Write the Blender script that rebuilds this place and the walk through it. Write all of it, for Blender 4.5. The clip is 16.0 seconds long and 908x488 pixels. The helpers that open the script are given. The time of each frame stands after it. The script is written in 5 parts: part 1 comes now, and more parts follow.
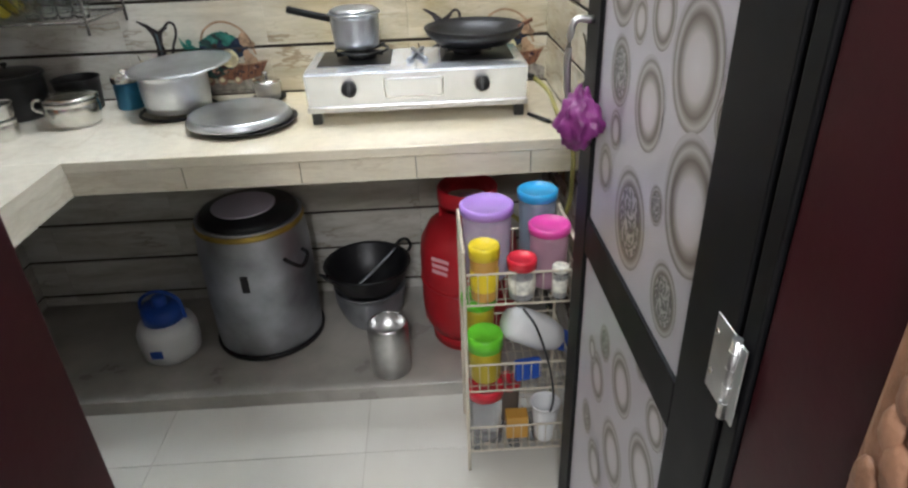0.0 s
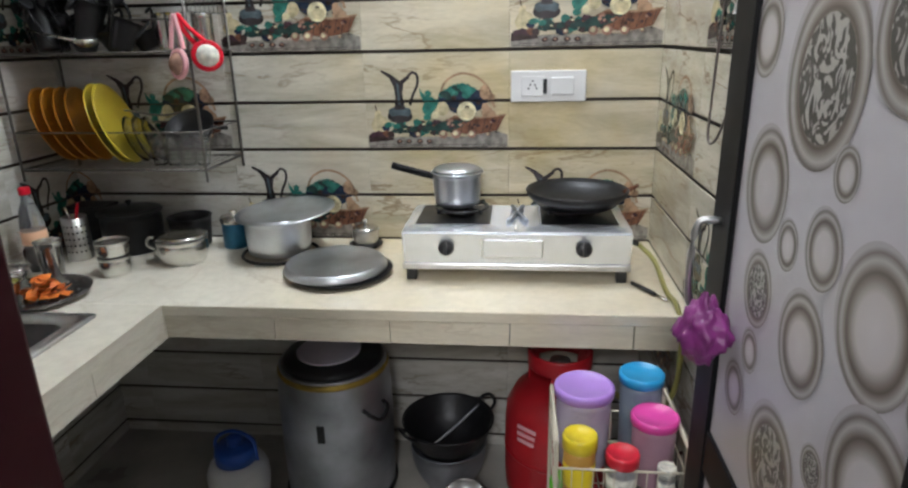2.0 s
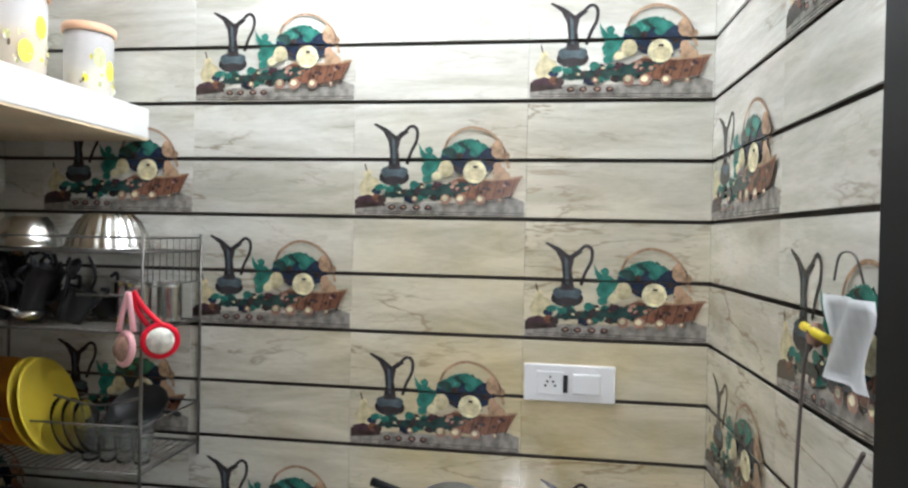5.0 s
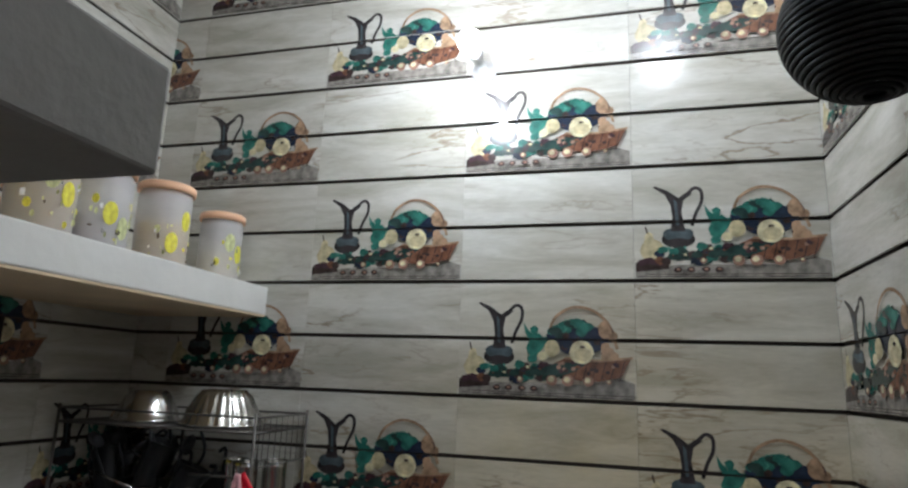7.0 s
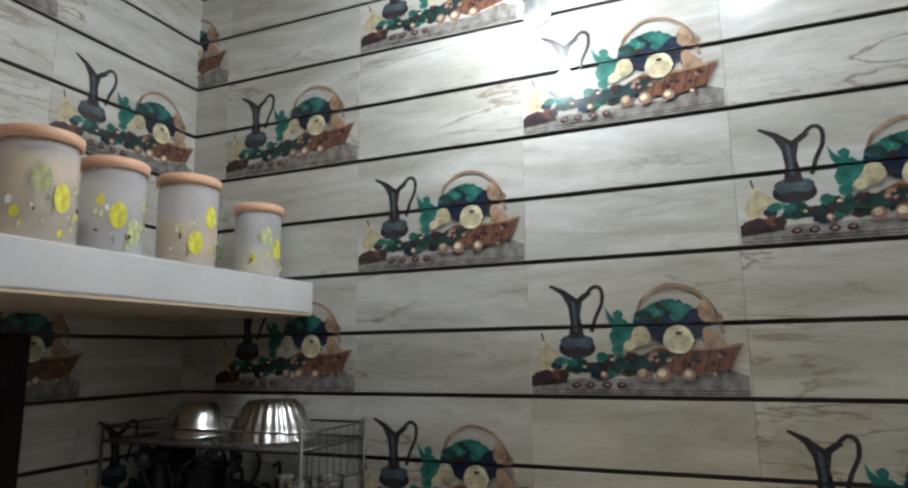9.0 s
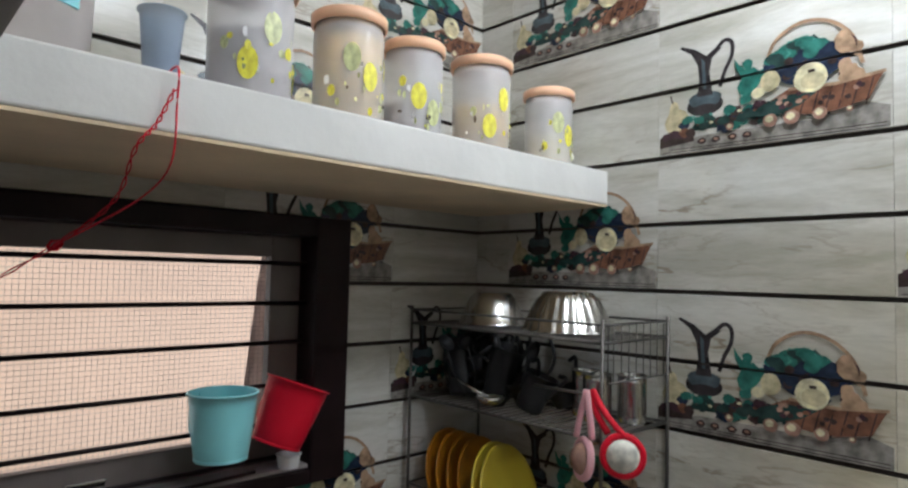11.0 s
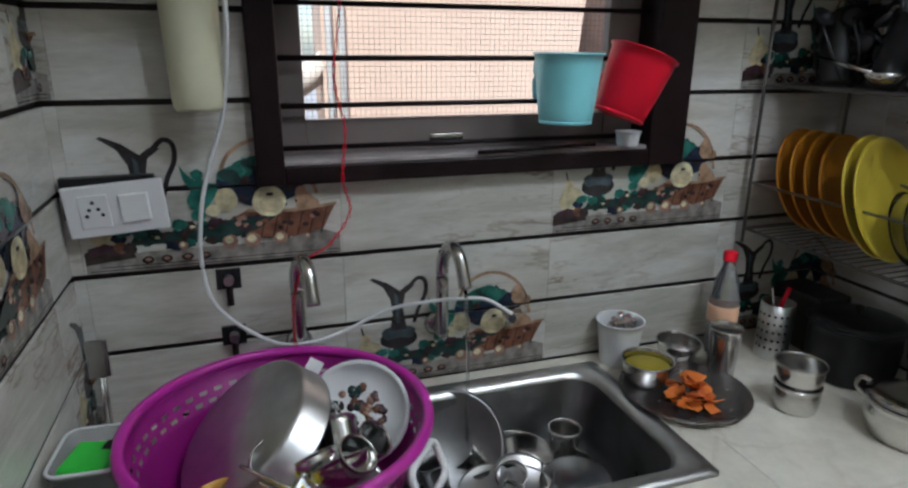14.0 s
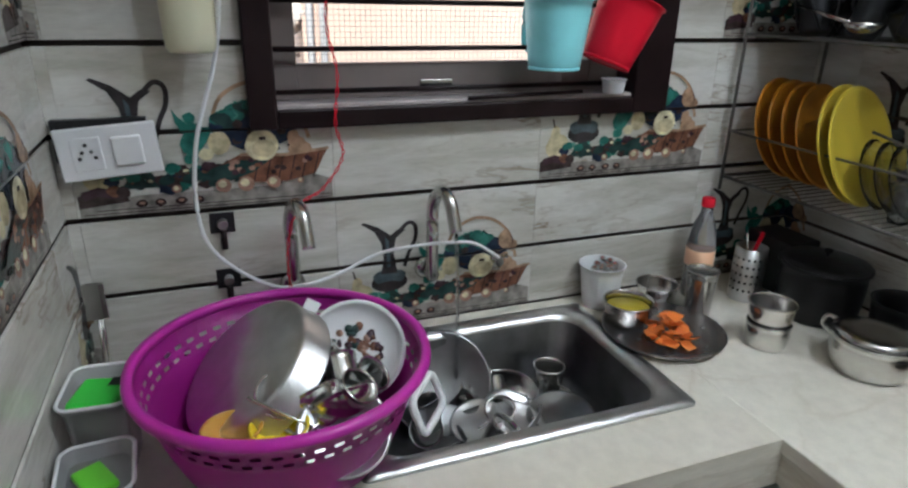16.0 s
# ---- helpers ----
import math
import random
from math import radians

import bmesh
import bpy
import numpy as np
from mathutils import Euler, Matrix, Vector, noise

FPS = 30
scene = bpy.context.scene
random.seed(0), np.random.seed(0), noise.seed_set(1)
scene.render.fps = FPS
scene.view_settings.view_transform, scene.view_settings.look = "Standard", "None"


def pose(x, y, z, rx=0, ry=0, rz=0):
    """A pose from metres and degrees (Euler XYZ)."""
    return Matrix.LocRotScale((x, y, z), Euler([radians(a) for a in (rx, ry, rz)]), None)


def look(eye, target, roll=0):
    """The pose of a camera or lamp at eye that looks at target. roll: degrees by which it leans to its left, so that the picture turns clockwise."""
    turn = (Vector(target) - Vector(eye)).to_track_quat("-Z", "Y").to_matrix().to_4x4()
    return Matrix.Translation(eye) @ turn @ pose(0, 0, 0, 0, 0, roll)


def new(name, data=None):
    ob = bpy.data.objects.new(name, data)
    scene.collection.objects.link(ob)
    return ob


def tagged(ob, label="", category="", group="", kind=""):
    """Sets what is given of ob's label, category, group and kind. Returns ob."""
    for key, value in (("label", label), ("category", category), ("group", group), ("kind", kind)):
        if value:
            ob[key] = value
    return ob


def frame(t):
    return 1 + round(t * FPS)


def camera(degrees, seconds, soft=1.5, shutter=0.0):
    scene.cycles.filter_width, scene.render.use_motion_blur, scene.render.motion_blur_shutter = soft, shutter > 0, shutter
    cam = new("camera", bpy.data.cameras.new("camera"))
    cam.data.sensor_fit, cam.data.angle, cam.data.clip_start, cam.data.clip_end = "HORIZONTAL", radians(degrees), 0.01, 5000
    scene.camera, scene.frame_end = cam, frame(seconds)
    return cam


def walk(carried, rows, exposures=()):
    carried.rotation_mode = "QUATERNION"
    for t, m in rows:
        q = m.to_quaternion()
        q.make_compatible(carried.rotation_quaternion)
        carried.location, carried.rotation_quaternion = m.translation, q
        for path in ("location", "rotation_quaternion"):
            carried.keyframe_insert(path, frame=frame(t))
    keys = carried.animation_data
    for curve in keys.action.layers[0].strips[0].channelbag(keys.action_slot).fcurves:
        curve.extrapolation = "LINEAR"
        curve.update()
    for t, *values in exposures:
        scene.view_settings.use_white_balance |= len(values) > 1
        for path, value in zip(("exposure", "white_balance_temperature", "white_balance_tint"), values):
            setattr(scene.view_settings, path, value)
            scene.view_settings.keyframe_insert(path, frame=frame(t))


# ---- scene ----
cam = camera(71.1, 16.0, soft=2.4)
EXPOSURE = [(0, 1.4, 6050, 10), (1.5, 1.2, 6050, 10), (2.5, 1.0, 5950, 10), (3.5, 1.15, 5950, 10), (4.5, 1.0, 6000, 10), (5.2, 0.85, 6000, 10), (7.3, -0.65, 6000, 10), (9.2, -0.6, 6000, 10), (11.5, 0.3, 5950, 10), (12.2, 0.45, 5850, 10), (13, 0.3, 5750, 10), (14, 0.5, 5650, 9), (15, 0.9, 5650, 9), (16, 0.9, 5700, 9)]
PATH = [
    (0, (-0.389, -2.126, 1.455), (-0.34, -0.372, 0.493), -2.3),
    (0.5, (-0.401, -2.129, 1.449), (-0.472, -0.337, 0.563), -1.5),
    (1, (-0.412, -2.107, 1.451), (-0.583, -0.287, 0.641), -2.3),
    (1.5, (-0.416, -2.054, 1.485), (-0.638, -0.186, 0.807), -1.8),
    (2, (-0.42, -2.001, 1.541), (-0.618, -0.11, 0.919), -1.2),
    (2.5, (-0.445, -1.936, 1.601), (-0.577, -0.003, 1.105), -0.2),
    (3, (-0.464, -1.872, 1.64), (-0.542, 0.085, 1.236), -0.9),
    (3.5, (-0.47, -1.813, 1.663), (-0.548, 0.163, 1.365), -1.9),
    (4, (-0.465, -1.768, 1.685), (-0.579, 0.213, 1.434), -0.4),
    (4.5, (-0.441, -1.687, 1.717), (-0.6, 0.3, 1.559), -0.2),
    (5, (-0.414, -1.619, 1.753), (-0.68, 0.363, 1.73), 1.2),
    (5.2, (-0.407, -1.604, 1.768), (-0.718, 0.37, 1.847), 1.2),
    (7.3, (-0.49, -1.645, 1.841), (-1.049, 0.229, 2.262), 1.8),
    (7.5, (-0.497, -1.628, 1.838), (-1.082, 0.247, 2.215), 1.3),
    (8, (-0.462, -1.574, 1.829), (-1.052, 0.296, 2.221), 1.2),
    (8.5, (-0.488, -1.486, 1.844), (-1.156, 0.371, 2.163), 0.4),
    (9, (-0.501, -1.402, 1.9), (-1.253, 0.421, 2.235), -0.8),
    (9.2, (-0.535, -1.386, 1.905), (-1.4, 0.391, 2.211), -1.1),
    (11.5, (-0.628, -1.316, 1.784), (-2.191, -0.069, 1.794), 1.6),
    (12, (-0.645, -1.317, 1.737), (-2.316, -0.227, 1.603), 1.0),
    (12.5, (-0.685, -1.349, 1.677), (-2.418, -0.39, 1.397), 1.7),
    (13, (-0.702, -1.344, 1.649), (-2.488, -0.538, 1.252), 1.3),
    (13.5, (-0.719, -1.355, 1.64), (-2.523, -0.649, 1.143), 1.4),
    (14, (-0.726, -1.375, 1.591), (-2.54, -0.776, 1.0), 0.4),
    (14.5, (-0.736, -1.406, 1.582), (-2.563, -0.918, 0.932), 0.5),
    (15, (-0.739, -1.44, 1.58), (-2.573, -1.033, 0.895), 0.7),
    (15.5, (-0.744, -1.464, 1.59), (-2.573, -1.042, 0.898), 1.4),
    (16, (-0.704, -1.419, 1.581), (-2.445, -0.754, 0.857), 1.2),
]
walk(cam, [(t, look(eye, target, roll)) for t, eye, target, roll in PATH], EXPOSURE)

# ---- world, sun, lamps ----
world = bpy.data.worlds.new("world")
scene.world = world
world.use_nodes = True
wn = world.node_tree
sky = wn.nodes.new("ShaderNodeTexSky")
sky.sky_type, sky.sun_disc, sky.sun_elevation, sky.sun_rotation = "NISHITA", False, radians(59), radians(105)
wn.links.new(sky.outputs[0], wn.nodes["Background"].inputs[0])
wn.nodes["Background"].inputs[1].default_value = 0.15
sun_d = bpy.data.lights.new("sun", "SUN")
sun_d.energy, sun_d.angle, sun_d.color = 6.0, radians(3), (1, .95, .86)
sun = new("sun", sun_d)
sun.matrix_world = look((.5, -.8, 7.6), (-3.4, .2, 1.0))


def lamp(name, place, watts, size, color=(1, 1, 1)):
    d = bpy.data.lights.new(name, "POINT")
    d.energy, d.shadow_soft_size, d.color = watts, size, color
    ob = new(name, d)
    ob.location = place
    return ob


lamp("bulb_light", (-.852, -.29, 2.66), 12, .03, (.93, .98, 1))
lamp("ceiling_lamp_light", (-.33, -.66, 3.04), 16, .05, (.95, .98, 1))
# unseen fill lamp added in the hall to brighten the room through the door
lamp("tube_light", (-.56, -3.4, 2.5), 60, .25, (1, .97, .93))
scene.view_settings.exposure = 0.0

FLOOR, PLAT, TOP, CEIL = .06, .11, .90, 3.12
WX, SY = -1.92, -1.68


# ---- materials ----
def mat(name, color, rough=.5, metal=0.0, var=.12, scale=8.0, bump=.0, bscale=60.0, trans=0.0, emit=0.0, alpha=1.0, island=False, coat=0.0):
    m = bpy.data.materials.new(name)
    m.use_nodes = True
    n, l = m.node_tree.nodes, m.node_tree.links
    b = n["Principled BSDF"]
    b.inputs["Roughness"].default_value = rough
    b.inputs["Metallic"].default_value = metal
    b.inputs["Transmission Weight"].default_value = trans
    b.inputs["Alpha"].default_value = alpha
    tc = n.new("ShaderNodeTexCoord")
    no = n.new("ShaderNodeTexNoise")
    no.inputs["Scale"].default_value, no.inputs["Detail"].default_value = scale, 6
    l.new(tc.outputs["Object"], no.inputs["Vector"])
    r = n.new("ShaderNodeValToRGB")
    c = Vector(color[:3])
    r.color_ramp.elements[0].position, r.color_ramp.elements[1].position = .3, .7
    r.color_ramp.elements[0].color = (*(c * (1 - var)), 1)
    r.color_ramp.elements[1].color = (*[min(1, v * (1 + var)) for v in c], 1)
    l.new(no.outputs[0], r.inputs[0])
    l.new(r.outputs[0], b.inputs["Base Color"])
    rr = n.new("ShaderNodeMapRange")
    rr.inputs[3].default_value, rr.inputs[4].default_value = max(.02, rough * .75), min(1, rough * 1.25)
    l.new(no.outputs[0], rr.inputs[0])
    l.new(rr.outputs[0], b.inputs["Roughness"])
    if bump:
        n2 = n.new("ShaderNodeTexNoise")
        n2.inputs["Scale"].default_value, n2.inputs["Detail"].default_value = bscale, 4
        l.new(tc.outputs["Object"], n2.inputs["Vector"])
        bp = n.new("ShaderNodeBump")
        bp.inputs["Strength"].default_value, bp.inputs["Distance"].default_value = bump, .004
        l.new(n2.outputs[0], bp.inputs["Height"])
        l.new(bp.outputs[0], b.inputs["Normal"])
    if emit:
        b.inputs["Emission Color"].default_value = (*color[:3], 1)
        b.inputs["Emission Strength"].default_value = emit
    return m


def marble_mat(name, light, dark, vein, rough=.25):
    """Ceramic wall tile printed with cream marble: slanting streaks and brown veins, shifted from tile to tile."""
    m = bpy.data.materials.new(name)
    m.use_nodes = True
    n, l = m.node_tree.nodes, m.node_tree.links
    b = n["Principled BSDF"]
    b.inputs["Roughness"].default_value = rough
    tc, oi = n.new("ShaderNodeTexCoord"), n.new("ShaderNodeObjectInfo")
    sep = n.new("ShaderNodeMapping")
    sep.inputs["Rotation"].default_value = (0, radians(13), 0)
    sep.inputs["Scale"].default_value = (1.15, 1.15, 6.0)
    add = n.new("ShaderNodeVectorMath")
    mul = n.new("ShaderNodeMath")
    mul.operation, mul.inputs[1].default_value = "MULTIPLY", 17.0
    l.new(oi.outputs["Random"], mul.inputs[0])
    l.new(tc.outputs["Object"], add.inputs[0])
    l.new(mul.outputs[0], add.inputs[1])
    l.new(add.outputs[0], sep.inputs[0])

    def noise_tex(scale, detail, rough_, distort, vec):
        t = n.new("ShaderNodeTexNoise")
        t.inputs["Scale"].default_value, t.inputs["Detail"].default_value = scale, detail
        t.inputs["Roughness"].default_value, t.inputs["Distortion"].default_value = rough_, distort
        l.new(vec, t.inputs["Vector"])
        return t.outputs[0]

    def ramp(src, *stops):
        r_ = n.new("ShaderNodeValToRGB")
        while len(r_.color_ramp.elements) < len(stops):
            r_.color_ramp.elements.new(.5)
        for q, (pos, col) in zip(r_.color_ramp.elements, stops):
            q.position = pos
        for q, (pos, col) in zip(r_.color_ramp.elements, stops):
            q.color = (*col, 1) if len(col) == 3 else (col[0], col[0], col[0], 1)
        l.new(src, r_.inputs[0])
        return r_.outputs[0]

    def blend(kind, fac, a_, b_):
        x_ = n.new("ShaderNodeMixRGB")
        x_.blend_type = kind
        for k_, v_ in ((0, fac), (1, a_), (2, b_)):
            if isinstance(v_, (int, float)):
                x_.inputs[k_].default_value = v_
            elif isinstance(v_, tuple):
                x_.inputs[k_].default_value = (*v_, 1)
            else:
                l.new(v_, x_.inputs[k_])
        return x_.outputs[0]
    cloud = ramp(noise_tex(2.3, 7, .6, .5, sep.outputs[0]), (.33, dark), (.47, tuple((p + q) / 2 for p, q in zip(light, dark))), (.60, light))
    grain = blend("MULTIPLY", .5, cloud, ramp(noise_tex(30, 5, .65, 0, sep.outputs[0]), (.3, (.80,)), (.62, (1.0,))))
    where = ramp(noise_tex(2.6, 2, .5, 0, add.outputs[0]), (.42, (.0,)), (.64, (.75,)))
    line = ramp(noise_tex(1.5, 6, .55, .25, sep.outputs[0]), (.486, (0.0,)), (.498, (1.0,)), (.502, (1.0,)), (.514, (0.0,)))
    hair = ramp(noise_tex(3.4, 5, .55, .2, sep.outputs[0]), (.485, (0.0,)), (.5, (.4,)), (.515, (0.0,)))
    veined = blend("MIX", blend("MULTIPLY", 1.0, line, where), grain, vein)
    mix_out = blend("MIX", blend("MULTIPLY", 1.0, hair, where), veined, vein)
    geo, dist, fall, blot, amt, stain = n.new("ShaderNodeNewGeometry"), n.new("ShaderNodeVectorMath"), n.new("ShaderNodeMapRange"), n.new("ShaderNodeTexNoise"), n.new("ShaderNodeMath"), n.new("ShaderNodeMixRGB")
    dist.operation, dist.inputs[1].default_value = "DISTANCE", (-.45, 0, 1.25)
    l.new(geo.outputs["Position"], dist.inputs[0])
    fall.inputs[1].default_value, fall.inputs[2].default_value, fall.inputs[3].default_value, fall.inputs[4].default_value = .15, 1.0, 1.6, 0
    l.new(dist.outputs["Value"], fall.inputs[0])
    blot.inputs["Scale"].default_value, blot.inputs["Detail"].default_value = 5.0, 6
    l.new(geo.outputs["Position"], blot.inputs["Vector"])
    amt.operation, amt.use_clamp = "MULTIPLY", True
    l.new(fall.outputs[0], amt.inputs[0])
    l.new(blot.outputs[0], amt.inputs[1])
    stain.blend_type, stain.inputs[2].default_value = "MULTIPLY", (.96, .82, .52, 1)
    l.new(amt.outputs[0], stain.inputs[0])
    l.new(mix_out, stain.inputs[1])
    l.new(stain.outputs[0], b.inputs["Base Color"])
    return m


M = {}
M["tile"] = marble_mat("wall_tile_marble", (.685, .67, .625), (.465, .445, .38), (.24, .17, .11), .2)
M["slab"] = marble_mat("counter_marble", (.80, .76, .66), (.70, .65, .55), (.62, .56, .46), .18)
M["floor"] = mat("floor_tile", (.59, .57, .52), .2, var=.06, scale=3)
M["plat"] = mat("grey_marble_platform", (.40, .38, .345), .3, var=.2, scale=6, bump=.1)
M["groove"] = mat("groove", (.035, .022, .016), .6)
M["grout"] = mat("grout", (.45, .42, .36), .8)
M["plaster"] = mat("white_paint", (.72, .71, .69), .7, var=.08, scale=5, bump=.25, bscale=40)
M["cement"] = mat("grey_plaster", (.30, .29, .28), .85, var=.15, scale=6, bump=.5, bscale=50)
# tone of the unseen hall, set low to cut bounced light
M["hallpaint"] = mat("dark_unseen_hall", (.22, .21, .20), .8, var=.1, scale=4)
M["ceiling"] = mat("ceiling_paint", (.7, .68, .64), .8, var=.06, bump=.15)
M["maroon"] = mat("maroon_paint", (.038, .006, .009), .42, var=.25, scale=5, bump=.15, bscale=25)
M["maroon"].node_tree.nodes["Principled BSDF"].inputs["Specular IOR Level"].default_value = .2
M["darkwood"] = mat("dark_brown_wood", (.014, .007, .0075), .42, var=.35, scale=9, bump=.2)
M["black"] = mat("black_laminate", (.005, .005, .006), .5, var=.3)
M["sash"] = mat("grey_brown_sash", (.17, .14, .13), .5, var=.2, scale=7, bump=.15)
# paler than the sash: the lit top edge is put into the colour
M["sill"] = mat("sill_lit_pale", (.36, .32, .31), .5, var=.3, scale=12, bump=.2)
for k_ in ("black", "darkwood"):
    M[k_].node_tree.nodes["Principled BSDF"].inputs["Specular IOR Level"].default_value = .2
M["carved"] = mat("carved_wood", (.33, .17, .10), .55, var=.35, scale=30, bump=.9, bscale=70)
M["steel"] = mat("stainless_steel", (.62, .61, .59), .2, 1.0, var=.1, scale=20)
M["steel_brushed"] = mat("brushed_steel", (.60, .60, .60), .34, 1.0, var=.1, scale=30)
M["alu"] = mat("aluminium", (.68, .71, .76), .34, 1.0, var=.15, scale=12, bump=.12, bscale=50)
M["alu_old"] = mat("worn_aluminium", (.40, .42, .46), .45, .85, var=.35, scale=7, bump=.2, bscale=30)
M["iron"] = mat("black_iron", (.018, .018, .02), .38, .3, var=.4, scale=10, bump=.2)
M["wire"] = mat("rack_wire", (.13, .12, .11), .42, .7)
M["darksteel"] = mat("used_dark_steel", (.26, .245, .24), .26, .9, var=.3, scale=14)
# darker copy of the steel: shade inside the sink put into the colour
M["sinksteel"] = mat("steel_in_sink_shade", (.23, .23, .235), .3, 1.0, var=.25, scale=12)
M["creamwire"] = mat("cream_wire", (.62, .56, .45), .45)
M["red_gas"] = mat("red_cylinder_paint", (.42, .012, .02), .38, var=.2, scale=6, bump=.1)
M["blackplastic"] = mat("black_plastic", (.015, .015, .016), .3)
M["whiteplastic"] = mat("white_plastic", (.75, .75, .76), .35, var=.04)
M["cream"] = mat("cream_plastic", (.66, .64, .46), .4, var=.08)
for k, c in (("purple", (.42, .24, .70)), ("blue", (.03, .33, .66)), ("pink", (.74, .07, .38)), ("yellow", (.80, .62, .02)), ("red", (.60, .02, .04)),
             ("green", (.16, .62, .03)), ("cyan", (.32, .80, .86)), ("hotred", (.66, .01, .03)), ("magenta", (.46, .02, .33)), ("orange", (.80, .22, .04)),
             ("plate_o", (.50, .20, .010)), ("plate_y", (.62, .47, .04)), ("peach", (.92, .56, .36)), ("canblue", (.02, .08, .40)), ("pastelpink", (.80, .42, .46)),
             ("neon", (.06, .62, .05)), ("oil", (.45, .36, .02)), ("amber", (.55, .30, .06))):
    M[k] = mat(k + "_plastic", c, .35, var=.08)
M["hotred"].node_tree.nodes["Principled BSDF"].inputs["Specular IOR Level"].default_value = .15
M["hobsteel"] = mat("polished_hob_steel", (.80, .83, .90), .24, .72, var=.06, scale=15)
M["gashose"] = mat("gas_hose_rubber", (.30, .27, .08), .5, var=.3)
M["greybox"] = mat("clear_grey_box", (.60, .60, .61), .2, trans=.6)
M["foil"] = mat("purple_bag", (.20, .03, .17), .4, var=.4, scale=25, bump=.9, bscale=50)
M["clear"] = mat("clear_plastic", (.80, .82, .86), .12, trans=.85)
M["frost"] = mat("frosted_jar", (.74, .68, .66), .35, trans=.35)
M["glass"] = mat("glass", (.9, .95, .95), .03, trans=1.0)
M["flour"] = mat("white_grain", (.78, .76, .74), .9, bump=.5)
M["dal"] = mat("yellow_grain", (.62, .42, .12), .9, bump=.5, bscale=120)
M["spice"] = mat("dark_spice", (.12, .09, .07), .9, bump=.5, bscale=120)
M["lam"] = mat("laminate_grey", (.50, .48, .52), .32, var=.12, scale=2.5)
M["lam_ring"] = mat("laminate_ring_shade", (.20, .17, .15), .32, var=.2)
M["lam_mid"] = mat("laminate_ring_mid", (.36, .33, .32), .32, var=.2)
M["lam_lite"] = mat("laminate_disc", (.64, .61, .62), .32, var=.1)
M["lam_dark"] = mat("laminate_disc_dark", (.10, .09, .085), .35, var=.4, scale=30)
M["facade"] = mat("pink_facade", (.66, .49, .38), .9, var=.08, scale=2)
M["whitewall"] = mat("whitewash", (.8, .78, .74), .9, var=.1, scale=3)
M["meshwire"] = mat("mesh_wire", (.30, .27, .26), .5, .3)
for k, c in (("p_jug", (.040, .034, .036)), ("p_jugl", (.075, .10, .115)), ("p_green", (.03, .15, .12)), ("p_dgreen", (.022, .050, .045)), ("p_navy", (.018, .028, .055)),
             ("p_apple", (.72, .64, .42)), ("p_pear", (.55, .48, .30)), ("p_basket", (.17, .075, .045)), ("p_handle", (.38, .25, .16)), ("p_table", (.27, .25, .225)),
             ("p_dark", (.05, .032, .03)), ("p_nut", (.34, .20, .15)), ("p_leafl", (.07, .25, .20)), ("p_berry", (.060, .030, .038))):
    M[k] = mat("print_" + k[2:], c, .24, var=.45, scale=45)


# ---- mesh helpers ----
def part(name, bm, material, parent=None, label="", kind=""):
    """One mesh object from a bmesh; material is one key or a list of keys."""
    me = bpy.data.meshes.new(name)
    bm.to_mesh(me)
    bm.free()
    for k in ([material] if isinstance(material, str) else material):
        me.materials.append(M[k])
    ob = new(name, me)
    if parent:
        ob.parent = parent
    return tagged(ob, label=label, kind=kind)


def empty(name, place, label, category, group="", rz=0):
    e = new(name)
    e.empty_display_size = .05
    e.matrix_basis = pose(*place, 0, 0, rz)
    return tagged(e, label=label, category=category, group=group)


def smooth(bm):
    for f in bm.faces:
        f.smooth = True
    return bm


def box(x0, x1, y0, y1, z0, z1, bevel=0.0, bm=None, seg=2):
    own = bm is None
    b = bmesh.new()
    bmesh.ops.create_cube(b, size=1)
    bmesh.ops.transform(b, matrix=Matrix.Translation(((x0 + x1) / 2, (y0 + y1) / 2, (z0 + z1) / 2)) @ Matrix.Diagonal((x1 - x0, y1 - y0, z1 - z0, 1)), verts=b.verts)
    if bevel:
        bmesh.ops.bevel(b, geom=b.edges[:], offset=bevel, segments=seg, affect="EDGES", profile=.5)
    if own:
        return b
    join(bm, b)
    return bm


def join(bm, other, m=None, index=None):
    me = bpy.data.meshes.new("t")
    if index is not None:
        for f in other.faces:
            f.material_index = index
    if m is not None:
        bmesh.ops.transform(other, matrix=m, verts=other.verts)
    other.to_mesh(me)
    other.free()
    bm.from_mesh(me)
    bpy.data.meshes.remove(me)
    return bm


def lathe(profile, steps=32, flutes=0, depth=0.0):
    """A turned shape from (radius, height) pairs, first to last."""
    bm = bmesh.new()
    rings = []
    for r, z in profile:
        ring = []
        for i in range(steps):
            a = 2 * math.pi * i / steps
            q = r * (1 + depth * math.cos(flutes * a)) if flutes else r
            ring.append(bm.verts.new((q * math.cos(a), q * math.sin(a), z)))
        rings.append(ring)
    for p, q in zip(rings, rings[1:]):
        for i in range(steps):
            j = (i + 1) % steps
            bm.faces.new((p[i], p[j], q[j], q[i]))
    if profile[0][0] > .0005 and profile[-1][0] > .0005:
        for i in range(steps):
            j = (i + 1) % steps
            bm.faces.new((rings[-1][i], rings[-1][j], rings[0][j], rings[0][i]))
    bmesh.ops.remove_doubles(bm, verts=bm.verts, dist=.00005)
    bmesh.ops.recalc_face_normals(bm, faces=bm.faces)
    return smooth(bm)


